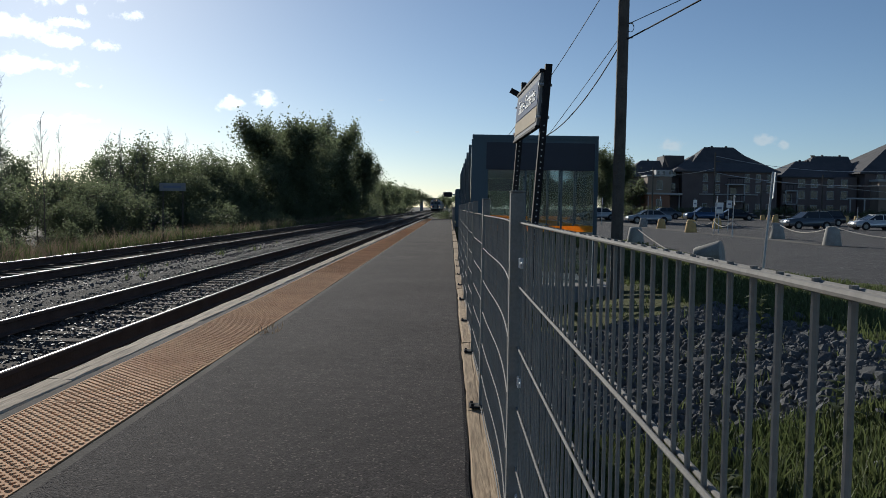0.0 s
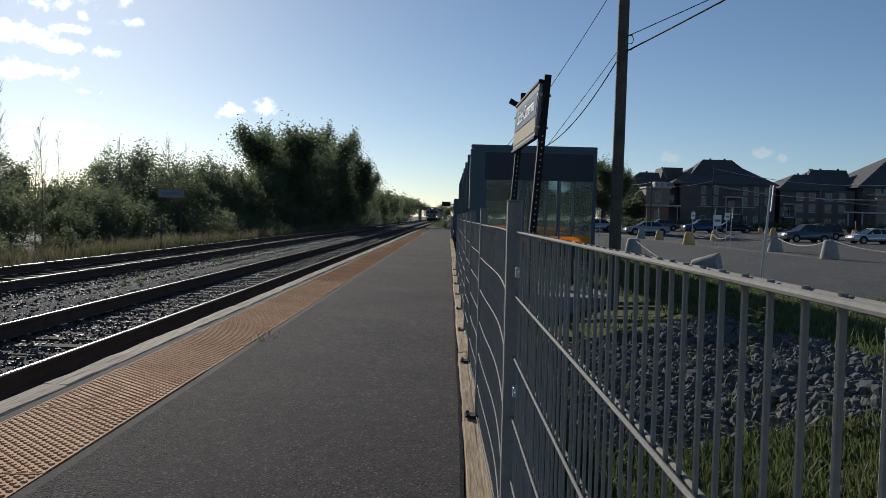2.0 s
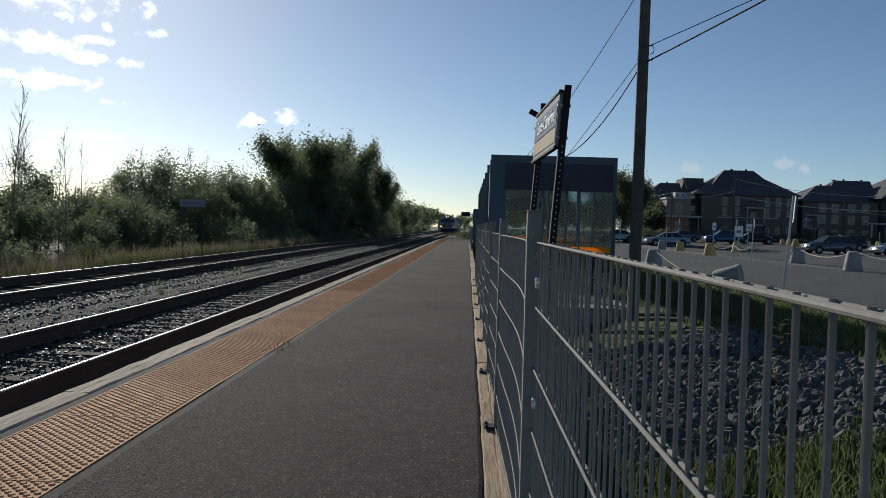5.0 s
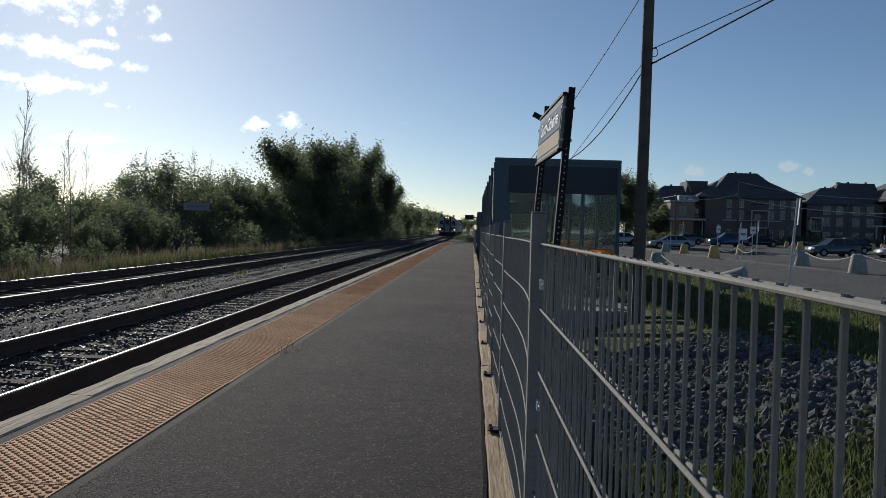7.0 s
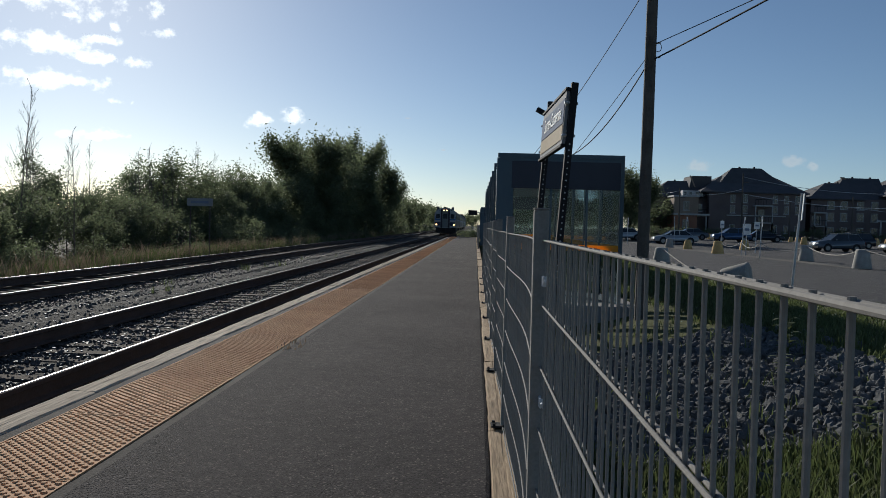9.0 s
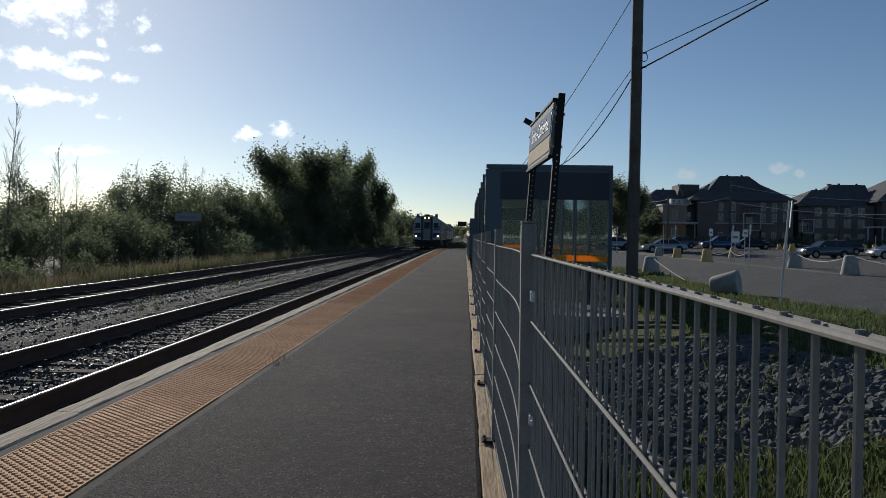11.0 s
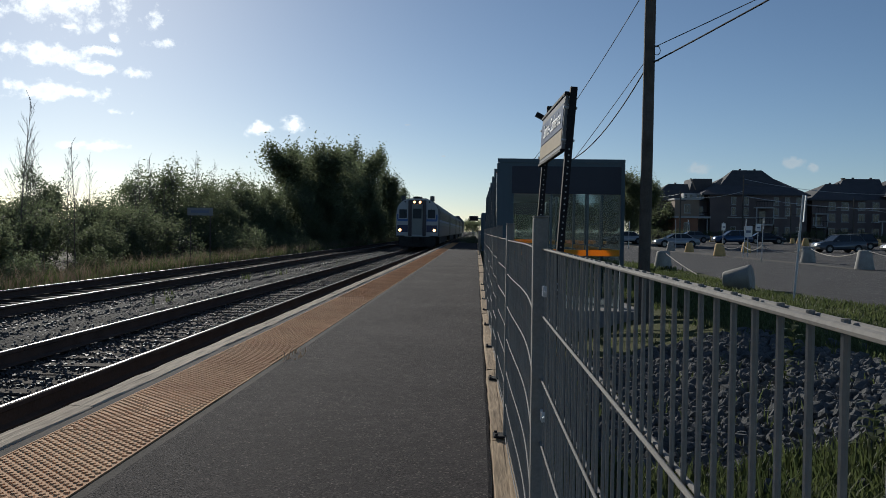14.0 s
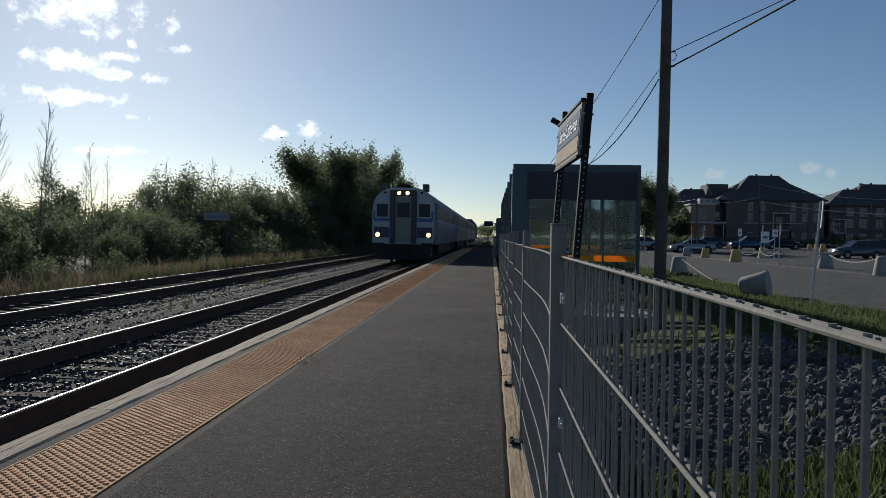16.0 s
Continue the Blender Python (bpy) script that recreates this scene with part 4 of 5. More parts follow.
def house_c():
    h = thing("apartment_house", "brown brick apartment house with a tall black hip roof", "house")
    part("wall", G().box(71.0, 92.0, 150, 168, -0.3, 8.2), M_BRICK, h, "dark brick wall")
    hip_roof(h, 70.5, 92, 150, 168, 8.2, 80.5, 88.0, 14.6)
    part("bay", G().box(72.0, 78.0, 147, 150, -0.3, 6.6), M_TAN, h, "brown brick bay")
    part("cornice", G().box(71.7, 78.3, 146.8, 150, 6.6, 6.95), M_TRIM, h, "white cornice")
    part("cornice", G().box(66.5, 78.2, 146.7, 147, 3.55, 3.8), M_TRIM, h, "white cornice")
    for x in (67.2, 69.6):
        part("porch_post", G().box(x - 0.1, x + 0.1, 146.75, 146.95, -0.2, 3.55), M_TRIM, h, "white porch post")
    for x in (74.3, 76.8):
        window(h, x, 147, 4.3, 1.5, 1.7)
        window(h, x, 147, 1.2, 1.5, 1.7)
    for x in (80, 83, 86, 89):
        for z in (1.1, 4.0, 6.3):
            window(h, x, 150, z, 1.1, 1.4)
    for x in (73.5, 75.0, 76.5):
        window(h, x, 149.9, 7.0, 1.1, 0.9, 0)


house_a()
house_b()
house_c()

# poles and cables before the houses; pale metal on the cables imitates sunlight
for x, y, top in ((44.1, 146, 11.0), (32.4, 140, 8.0), (60.0, 141, 7.3), (49.8, 140, 6.0)):
    p = thing("utility_pole", "slim grey utility pole before the houses", "utility pole", group="far poles")
    part("shaft", G().tube([(x, y, -0.2), (x, y, top)], [0.16, 0.11], 8), M_POLE, p)
    part("crossarm", G().box(x - 0.1, x + 0.9, y - 0.06, y + 0.06, top - 1.6, top - 1.45), M_POLE, p)
cable((44.1, 146, 10.4), (78, 120, 9.4), 2.4, 0.035, "overhead cable before the houses, toned pale to look sunlit", M_GALV)
cable((44.1, 146, 7.6), (74, 112, 6.6), 1.9, 0.05, "overhead cable before the houses, toned pale to look sunlit", M_GALV)
cable((44.1, 146, 8.4), (32.4, 140, 7.2), 0.6, 0.03, "overhead cable before the houses, toned pale to look sunlit", M_GALV)
cable((32.4, 140, 7.6), (28, 150, 8.2), 0.6, 0.03, "overhead cable before the houses, toned pale to look sunlit", M_GALV)
cable((60.0, 141, 5.6), (84, 120, 4.2), 0.8, 0.035, "overhead cable before the houses, toned pale to look sunlit", M_GALV)

# far overpass across the railway
M_FAR = mat("far_concrete", (0.22, 0.22, 0.22), (0.32, 0.32, 0.31), 0.9, 0.1, 2, 0.1, 0.02)
bridge = thing("road_overpass", "pale concrete road overpass far down the line", "bridge")
part("deck", G().box(-30, 70, 420, 432, 4.2, 5.6), M_FAR, bridge)
for x in (-14, -1.5, 14, 40):
    part("pier", G().box(x - 0.7, x + 0.7, 423, 429, -1, 4.2), M_FAR, bridge)

# name panel across the tracks
far_sign = thing("trackside_sign", "pale trackside name panel on two thin posts in the scrub", "sign", pose(-10.75, 33.5, 0, 0, 0, -6))
part("panel", G().box(-0.52, 0.52, -0.02, 0.02, 1.6, 1.9), M_BOARD, far_sign, "", 0.004)
part("faded_bar", G().box(-0.36, 0.36, -0.026, -0.021, 1.7, 1.8), M_SIGNBLUE, far_sign)
for x in (-0.4, 0.4):
    part("post", G().tube([(x, 0.04, -1.3), (x, 0.04, 1.85)], 0.022, 6), M_POLE, far_sign)

# ---- stones and plants beside the platform ----


def boulders(count, area, size, zf, seed, keep):
    """Rough stones with broken faces, as one heap."""
    rng, g, made = random.Random(seed), G(), 0
    cube = [(-1, -1, -1), (1, -1, -1), (1, 1, -1), (-1, 1, -1), (-1, -1, 1), (1, -1, 1), (1, 1, 1), (-1, 1, 1)]
    quads = ((3, 2, 1, 0), (4, 5, 6, 7), (0, 1, 5, 4), (1, 2, 6, 5), (2, 3, 7, 6), (3, 0, 4, 7))
    while made < count:
        x, y = rng.uniform(area[0], area[1]), rng.uniform(area[2], area[3])
        if rng.random() > keep(x, y):
            continue
        made += 1
        s = rng.uniform(size[0], size[1]) * rng.choice((0.6, 0.8, 1.0))
        m = Matrix.LocRotScale((x, y, zf(x, y) + s * rng.uniform(0.0, 0.45)), Euler((rng.uniform(0, 6), rng.uniform(0, 6), rng.uniform(0, 6))), (s, s * rng.uniform(0.6, 1), s * rng.uniform(0.45, 0.8)))
        n = len(g.v)
        ps = [Vector(p) * rng.uniform(0.36, 0.55) for p in cube]
        g.v += [m @ p for p in ps]
        for k, q in enumerate(quads):
            c = sum((ps[i] for i in q), Vector()) / 4
            g.v.append(m @ (c * rng.uniform(1.1, 1.45) + Vector((rng.uniform(-0.12, 0.12), rng.uniform(-0.12, 0.12), rng.uniform(-0.12, 0.12)))))
            for i in range(4):
                g.f.append([n + q[i], n + q[(i + 1) % 4], n + 8 + k])
                g.mi.append(0)
    return g


def rock_field(x, y):
    edge = 5.0 - 0.12 * max(0, y - 10) + 0.5 * noise.noise((y * 0.6, 1, 0))
    return 1.0 if 0.45 < x < edge and y > 7.9 + 0.8 * noise.noise((x * 0.7, 5, 0)) else 0.03


shown("riprap_stones", boulders(11500, (0.45, 5.4, 1.4, 14.6), (0.05, 0.13), lot_z, 11, rock_field), M_ROCK, "heap of rough grey stones in the ditch behind the fence", "stones", "stuff")


# the stones that show best lie on the heap one by one
heap = thing("stone_heap", "loose rough grey stones on the bank behind the fence", "stones")
stone_meshes = [fixed(boulders(1, (0, 0.001, 0, 0.001), (0.2, 0.2), lambda x, y: 0.0, 300 + k, lambda x, y: 1.0).mesh("stone", M_ROCK)) for k in range(9)]
rng = random.Random(77)
for k in range(280):
    x, y = rng.uniform(0.9, 4.4), rng.uniform(8.2, 14.4)
    ob = part("stone", stone_meshes[k % 9], None, heap)
    ob.matrix_basis = pose(x, y, lot_z(x, y) + 0.06, rng.uniform(0, 360), rng.uniform(0, 360), rng.uniform(0, 360)) @ Matrix.Scale(rng.uniform(0.45, 1.0), 4)


def blades(count, area, height, seed, zf, keep, lean=0.35, width=0.012):
    rng, g, made = random.Random(seed), G(), 0
    while made < count:
        x, y = rng.uniform(area[0], area[1]), area[2] + (area[3] - area[2]) * rng.random() ** 1.4
        k = keep(x, y)
        if rng.random() > k:
            continue
        for _ in range(5):
            bx, by = x + rng.gauss(0, 0.05), y + rng.gauss(0, 0.05)
            h = rng.uniform(*height)
            a, l = rng.uniform(0, 6.28), rng.uniform(0.05, lean) * h
            w = width * rng.uniform(0.7, 1.4)
            b = rng.uniform(0, 3.14)
            dx, dy = w * math.cos(b), w * math.sin(b)
            z = zf(bx, by) - 0.01
            n = len(g.v)
            mx, my, tx, ty = bx + l * 0.35 * math.cos(a), by + l * 0.35 * math.sin(a), bx + l * math.cos(a), by + l * math.sin(a)
            g.v += [Vector((bx - dx, by - dy, z)), Vector((bx + dx, by + dy, z)), Vector((mx + dx * 0.8, my + dy * 0.8, z + h * 0.6)), Vector((mx - dx * 0.8, my - dy * 0.8, z + h * 0.6)), Vector((tx, ty, z + h))]
            g.f += [[n, n + 1, n + 2, n + 3], [n + 3, n + 2, n + 4]]
            g.mi += [0, 0]
        made += 1
    return g


def lawn_keep(x, y):
    if x > lot_edge(y) - 0.1 or (SHX0 < x < SHX1 + 0.2 and y > 18.4):
        return 0.0
    if rock_field(x, y) == 1.0:
        return 0.02
    return 0.5 + 0.5 * noise.noise((x * 0.8, y * 0.8, 2))


shown("grass", blades(16000, (0.5, 10.5, 1.4, 40), (0.05, 0.16), 21, lot_z, lawn_keep, 0.6, 0.011), M_GRASS, "short sunlit grass between the ditch and the lot", "grass", "stuff")
shown("tall_grass", blades(3600, (0.5, 6.5, 1.3, 16), (0.06, 0.3), 22, lot_z, lambda x, y: 0.05 if rock_field(x, y) == 1.0 else (1.0 if y < 8.5 else 0.3), 0.7, 0.008), M_GRASS, "uneven tufts of taller green grass by the stones", "grass", "stuff")
shown("verge_grass", blades(3000, (4.0, 20.0, 36, 130), (0.08, 0.3), 23, lot_z, lambda x, y: 1.0 if x < lot_edge(y) - 0.1 else 0.0, 0.5, 0.03), M_GRASS, "unmown grass verge beyond the shelter", "grass", "stuff")


def weed(x, y, s, seed):
    rng = random.Random(seed)
    th = thing("weed_plant", "leafy green weed growing among the stones", "weed", pose(x, y, lot_z(x, y), 0, 0, rng.uniform(0, 360)), "weeds")
    part("stem", G().tube([(0, 0, -0.02), (0.02, 0.01, 0.25 * s), (0.0, 0.03, 0.45 * s)], [0.008, 0.006, 0.003], 5), M_GRASS, th)
    for k in range(14):
        a, z = k * 2.4 + rng.uniform(-0.3, 0.3), (0.04 + 0.4 * k / 14) * s
        l = rng.uniform(0.16, 0.28) * s * (1.1 - 0.5 * k / 14)
        g = G()
        for i, (t, w) in enumerate(((0, 0.008), (0.35, 0.035 * s), (0.7, 0.03 * s), (1, 0.002))):
            r, zz = t * l, z + l * (0.7 * t - 0.55 * t * t)
            for sgn in (-1, 1):
                g.v.append(Vector((r * math.cos(a) - sgn * w * math.sin(a), r * math.sin(a) + sgn * w * math.cos(a), zz + abs(w) * 0.3)))
            if i:
                g.f.append([2 * i - 2, 2 * i - 1, 2 * i + 1, 2 * i])
                g.mi.append(0)
        part("leaf", g, M_GRASS, th)


for k, (x, y, s) in enumerate(((4.1, 11.4, 1.3), (3.6, 10.2, 0.9), (1.1, 3.2, 0.8), (1.4, 2.6, 0.9), (1.9, 3.4, 1.1), (0.9, 2.2, 0.8), (2.6, 4.4, 1.2), (3.0, 5.4, 1.1), (2.2, 3.0, 1.2), (1.2, 4.3, 0.8), (2.0, 6.1, 0.7), (3.4, 7.5, 1.0))):
    weed(x, y, s, 70 + k)


# ---- trees and scrub ----
def leaf_quad(g, p, s, rng):
    a = Vector((rng.gauss(0, 1), rng.gauss(0, 1), rng.gauss(0, 0.7))).normalized() * s
    b = a.cross(Vector((rng.gauss(0, 1), rng.gauss(0, 1), rng.gauss(0, 1)))).normalized() * s * rng.uniform(0.45, 0.7)
    n = len(g.v)
    g.v += [p - a, p - a * 0.1 + b, p + a, p - a * 0.1 - b]
    g.f.append([n, n + 1, n + 2, n + 3])
    g.mi.append(0)


def grow(rng, wood, p, d, length, r, depth, tips, twig=0.0, spread=0.55):
    """A limb that bends, tapers and forks; the ends go to tips."""
    pts, rad = [p], [r]
    for k in range(4):
        d = (d + Vector((rng.gauss(0, 0.1), rng.gauss(0, 0.1), rng.gauss(0, 0.06) + 0.03))).normalized()
        p = p + d * length / 4
        pts.append(p)
        rad.append(r * (1 - 0.16 * (k + 1)))
    wood.tube(pts, rad, 6 if r > 0.03 else 3, False)
    if depth == 0:
        tips.append((p, d))
        return
    for k in range(rng.choice((2, 3, 3))):
        q = pts[rng.choice((2, 3, 4, 4))]
        side = Vector((rng.gauss(0, 1), rng.gauss(0, 1), rng.gauss(0, 0.5))).normalized()
        grow(rng, wood, q, (d + side * spread).normalized(), length * rng.uniform(0.55, 0.8), max(twig, rad[-1] * rng.uniform(0.5, 0.75)), depth - 1, tips, twig, spread)
    tips.append((pts[-1], d))


def tree(seed, height, spread, leaves, leaf, stems=1, label="", name="tree", category="tree", low=0.2):
    """Trunk with forking limbs, and a crown of many small leaves in uneven clumps."""
    rng = random.Random(seed)
    th = thing(name, label, category)
    wood, tips = G(), []
    for s in range(stems):
        a = rng.uniform(0, 6.28)
        off = Vector((math.cos(a), math.sin(a), 0)) * (0.25 if stems > 1 else 0)
        d = (Vector((0, 0, 1)) + off * (1.4 if stems > 1 else 0) + Vector((rng.gauss(0, 0.05), rng.gauss(0, 0.05), 0))).normalized()
        grow(rng, wood, off * 0.5 + Vector((0, 0, -0.3)), d, height * 0.42, height * 0.016 / math.sqrt(stems), 3, tips, 0.012, spread)
    zmax = max(p.z for p, _ in tips)
    k = height * 0.93 / zmax
    wood.v = [v * k if v.z > 0 else v for v in wood.v]
    wood.smooth = True
    part("trunk", wood, M_BARK, th, "grey-brown trunk and limbs")
    crown = G()
    clumps = [p * k for p, _ in tips]
    for _ in range(max(4, int(len(clumps) * 0.5))):      # low clumps fill the skirt
        a, r = rng.uniform(0, 6.28), rng.uniform(0.1, 0.34) * height * spread * 1.2
        clumps.append(Vector((r * math.cos(a), r * math.sin(a), rng.uniform(low, 0.7) * height)))
    weight = [rng.uniform(0.3, 1.0) for _ in clumps]
    for c, w in zip(clumps, weight):
        n = int(leaves * w / sum(weight))
        s = height * rng.uniform(0.045, 0.085)
        up = Vector((c.x * 0.5 / height + rng.gauss(0, 0.25), c.y * 0.5 / height + rng.gauss(0, 0.25), 1)).normalized()
        for _ in range(n):                               # a spray of leaves, drawn out along its twig
            along = rng.gauss(0, 1.05)
            wide = s * max(0.25, 0.75 - 0.22 * along)
            p = c + up * s * along + Vector((rng.gauss(0, wide), rng.gauss(0, wide), rng.gauss(0, s * 0.3)))
            if p.z > 0.05:
                leaf_quad(crown, p, leaf * rng.uniform(0.6, 1.3), rng)
    part("crown", crown, M_LEAF, th, "dark green backlit leaves")
    return th


def bare_tree(seed, height, label):
    rng = random.Random(seed)
    th = thing("bare_sapling", label, "tree")
    wood, pts = G(), [Vector((0, 0, -0.3))]
    lean = Vector((rng.gauss(0, 0.03), rng.gauss(0, 0.03), 1))
    for k in range(12):
        pts.append(pts[-1] + (lean + Vector((rng.gauss(0, 0.03), rng.gauss(0, 0.03), 0))).normalized() * (height + 0.3) / 12)
    wood.tube(pts, [0.024 * (1 - k / 13.5) + 0.002 for k in range(13)], 6, False)
    for k in range(3, 13):
        for s in range(4 if k > 4 else 2):
            a = rng.uniform(0, 6.28)
            d = Vector((math.cos(a) * 0.62, math.sin(a) * 0.62, 1.0)).normalized()
            l = height * 0.26 * (1.12 - k / 13)
            b0 = pts[k - 1].lerp(pts[k], rng.random())
            br = [b0, b0 + d * l * 0.5, b0 + d * l + Vector((0, 0, l * 0.15))]
            wood.tube(br, [0.006, 0.0045, 0.003], 3, False)
            for _ in range(4):
                t = rng.uniform(0.3, 1)
                q = b0.lerp(br[2], t)
                e = (d + Vector((rng.gauss(0, 0.5), rng.gauss(0, 0.5), 0.2))).normalized()
                wood.tube([q, q + e * l * rng.uniform(0.2, 0.4)], [0.003, 0.002], 3, False)
    part("trunk", wood, M_BARK, th, "bare grey twigs")
    return th


BIG = [tree(100 + k, 10.0, 0.4, 20000, 0.115, 1, "tall broad-leaved tree with dense dark foliage beside the railway") for k in range(3)]
MID = [tree(120 + k, 6.5, 0.6, 7000, 0.09, 2, "middling leafy tree with thin upper branches beside the railway") for k in range(3)]
BUSH = [tree(140 + k, 3.6, 0.65, 4200, 0.07, 4, "tangled green scrub bush beside the railway", "scrub_bush", "bush", 0.08) for k in range(4)]
FAR_MID = [tree(180 + k, 6.5, 0.6, 2200, 0.17, 2, "leafy tree far off beside the railway") for k in range(2)]
FAR_BUSH = [tree(190 + k, 3.6, 0.65, 900, 0.14, 4, "green bush far off beyond the lot", "scrub_bush", "bush", 0.08) for k in range(2)]
BARE = [bare_tree(160 + k, 5.0, "slender leafless sapling standing above the scrub") for k in range(3)]
rng = random.Random(5)
used = set()


def plant(pool, x, y, h, base_h, group, ground=None):
    src = pool[rng.randrange(len(pool))]
    z = (left_z(x, y) if x < 0 else lot_z(x, y)) if ground is None else ground
    m = pose(x, y, z, rng.uniform(-2, 2), rng.uniform(-2, 2), rng.uniform(0, 360))
    s = h / base_h
    if src in used:
        ob = copy_thing(src, m)
    else:
        used.add(src)
        ob = src
        ob.matrix_basis = m
    ob.scale = (s * rng.uniform(0.95, 1.15), s * rng.uniform(0.95, 1.15), s)
    ob["group"] = group
    return ob


# the tall wood along the line
for x, y, h in ((-13.4, 76, 8.0), (-13.7, 80, 11.3), (-15.5, 84, 10.3), (-13.8, 90, 10.6), (-15.0, 97, 11.4), (-13.2, 103, 11.6), (-14.0, 110, 11.8), (-12.6, 116, 10.4), (-19, 96, 10.5), (-18, 104, 11.0),
                (-16.2, 66, 5.6), (-12.4, 121, 8.6)):
    plant(BIG, x, y, h * (0.87 if y == 80 else 0.84 if y < 88 else 0.98), 10.0, "tall trees by the railway")
for k in range(22):
    y = 126 + k * 11 + rng.uniform(-3, 3)
    plant(FAR_MID, -12.4 - rng.uniform(0, 2.5) - (y - 126) * 0.012, y, rng.uniform(5.8, 7.4) + (y - 126) * 0.008, 6.5, "distant trees by the railway")
# middle trees and bushes before the wood
for x, y, h in ((-18.5, 62, 6.0), (-17.6, 57, 5.4), (-19.5, 54, 6.4), (-15.5, 62, 5.2), (-21, 60, 6.2), (-16.8, 50, 4.4), (-13.5, 70, 4.5), (-12.9, 80, 4.8), (-12.3, 92, 5.5), (-12.2, 104, 5.5), (-24, 58, 6), (-26, 50, 5.6)):
    plant(MID, x, y, h * 0.85, 6.5, "middling trees by the railway")
for x, y, h in ((-16.5, 60, 5.8), (-17.8, 64, 6.4), (-15.6, 57, 5.0), (-18.4, 66, 6.6), (-17.0, 68, 6.4), (-15.4, 66, 5.6), (-18.0, 73, 7.0), (-17.2, 77, 7.6), (-15.6, 72, 6.4)):
    plant(MID, x, y, h * 0.85, 6.5, "middling trees by the railway")
for k in range(26):
    plant(BUSH, -13.0 - rng.uniform(0, 2.4), rng.uniform(46, 84), rng.uniform(1.5, 2.7), 3.6, "scrub by the railway")
for k in range(62):
    y = 21 + 48 * rng.random()
    x = -14.2 - rng.uniform(0, 9) ** 1.0 - 0.04 * (y - 20)
    plant(BUSH, x, y, rng.uniform(1.7, 2.8) + 0.07 * (-14 - x), 3.6, "scrub by the railway")
for k in range(72):
    y = 14 + 100 * rng.random() ** 1.3
    plant(BUSH, -12.4 - rng.uniform(0, 1.6), y, rng.uniform(0.9, 1.9), 3.6, "low scrub by the railway")
for x, y, h in ((-16.4, 30.5, 6.4), (-15.2, 32.5, 5.2), (-17.2, 29.5, 6.0), (-19, 42, 5.8), (-18, 46, 6.0), (-17.5, 44, 5.6), (-20, 38, 5.4), (-19.5, 52, 6.6), (-18.6, 53, 6.3), (-17.5, 48, 5.5), (-19, 50, 6.1), (-20.5, 62, 7.6), (-21, 40, 5.3),
                (-18.3, 35.5, 4.8), (-17.4, 36.5, 4.6), (-14, 150, 8.5), (-14, 160, 8.6), (-14, 170, 8.6), (-14.5, 140, 8.3), (-14.2, 134, 8.0), (-18, 58, 7.0), (-19.4, 60, 7.2)):
    plant(BARE, x, y, h * (0.86 if 40 < y < 70 else 1.0), 5.0, "bare saplings in the scrub")
for k in range(40):
    plant(FAR_BUSH, -12.0 - rng.uniform(0, 2.0), 78 + k * 4 + rng.uniform(-2, 2), rng.uniform(1.3, 2.6), 3.6, "low scrub by the railway")
for k in range(26):
    plant(BUSH, -13.6 - rng.uniform(0, 3.5), 66 + k * 2.3 + rng.uniform(-1, 1), rng.uniform(2.2, 3.8), 3.6, "undergrowth of the wood by the railway")
# trees and hedge beyond the lot
for x, y, h in ((17.6, 102, 8.6), (19.4, 104, 8.2), (16.0, 106, 8.2), (12, 110, 8), (8, 116, 8), (58, 176, 9.6), (56.8, 178, 9.4)):
    plant(BIG, x, y, h * 0.92, 10.0, "trees beyond the parking lot")
for k in range(14):
    plant(FAR_MID, 5 + k * 2.0 + rng.uniform(-0.8, 0.8), rng.uniform(150, 185), rng.uniform(6.0, 8.0), 6.5, "distant trees beyond the shelter")
for k in range(34):
    plant(FAR_BUSH, 27 + k * 1.75, 142 + rng.uniform(-1, 1), rng.uniform(1.5, 2.3), 3.6, "hedge before the houses")
for k in range(16):
    plant(FAR_MID, -10 + k * 2.2 + rng.uniform(-1, 1), 330 + rng.uniform(-20, 60), rng.uniform(5, 8), 6.5, "distant trees by the railway")
for k in range(10):
    plant(FAR_BUSH, -1.0 + k * 0.5, 88 + rng.uniform(-2, 6), rng.uniform(0.9, 1.7), 3.6, "low bushes at the platform's end", -0.6)

# reeds and weeds along the far track
def reed_keep(x, y):
    return 0.65 + 0.5 * noise.noise((x * 0.4, y * 0.15, 4))


shown("dry_reeds", blades(9500, (-13.6, -11.1, 12, 120), (0.4, 1.1), 31, left_z, reed_keep, 0.55, 0.009), M_REED, "pinkish brown dry reeds along the far track", "reeds", "stuff")
shown("green_weeds", blades(8500, (-14.5, -10.9, 10, 120), (0.3, 0.9), 32, left_z, reed_keep, 0.7, 0.013), M_GRASS, "rank green weeds along the far track", "weeds", "stuff")
shown("track_weeds", blades(12, (-6.9, -5.9, 16, 40), (0.1, 0.28), 33, on_bed, lambda x, y: 1, 0.5, 0.01), M_GRASS, "sparse weeds between the two tracks", "weeds", "stuff")
shown("edge_weeds", blades(10, (-1.64, -1.6, 7.5, 8.2), (0.02, 0.06), 34, lambda x, y: 0.0, lambda x, y: 1, 0.6, 0.004), M_REED, "dry tuft in the joint beside the tactile strip", "weeds", "stuff")


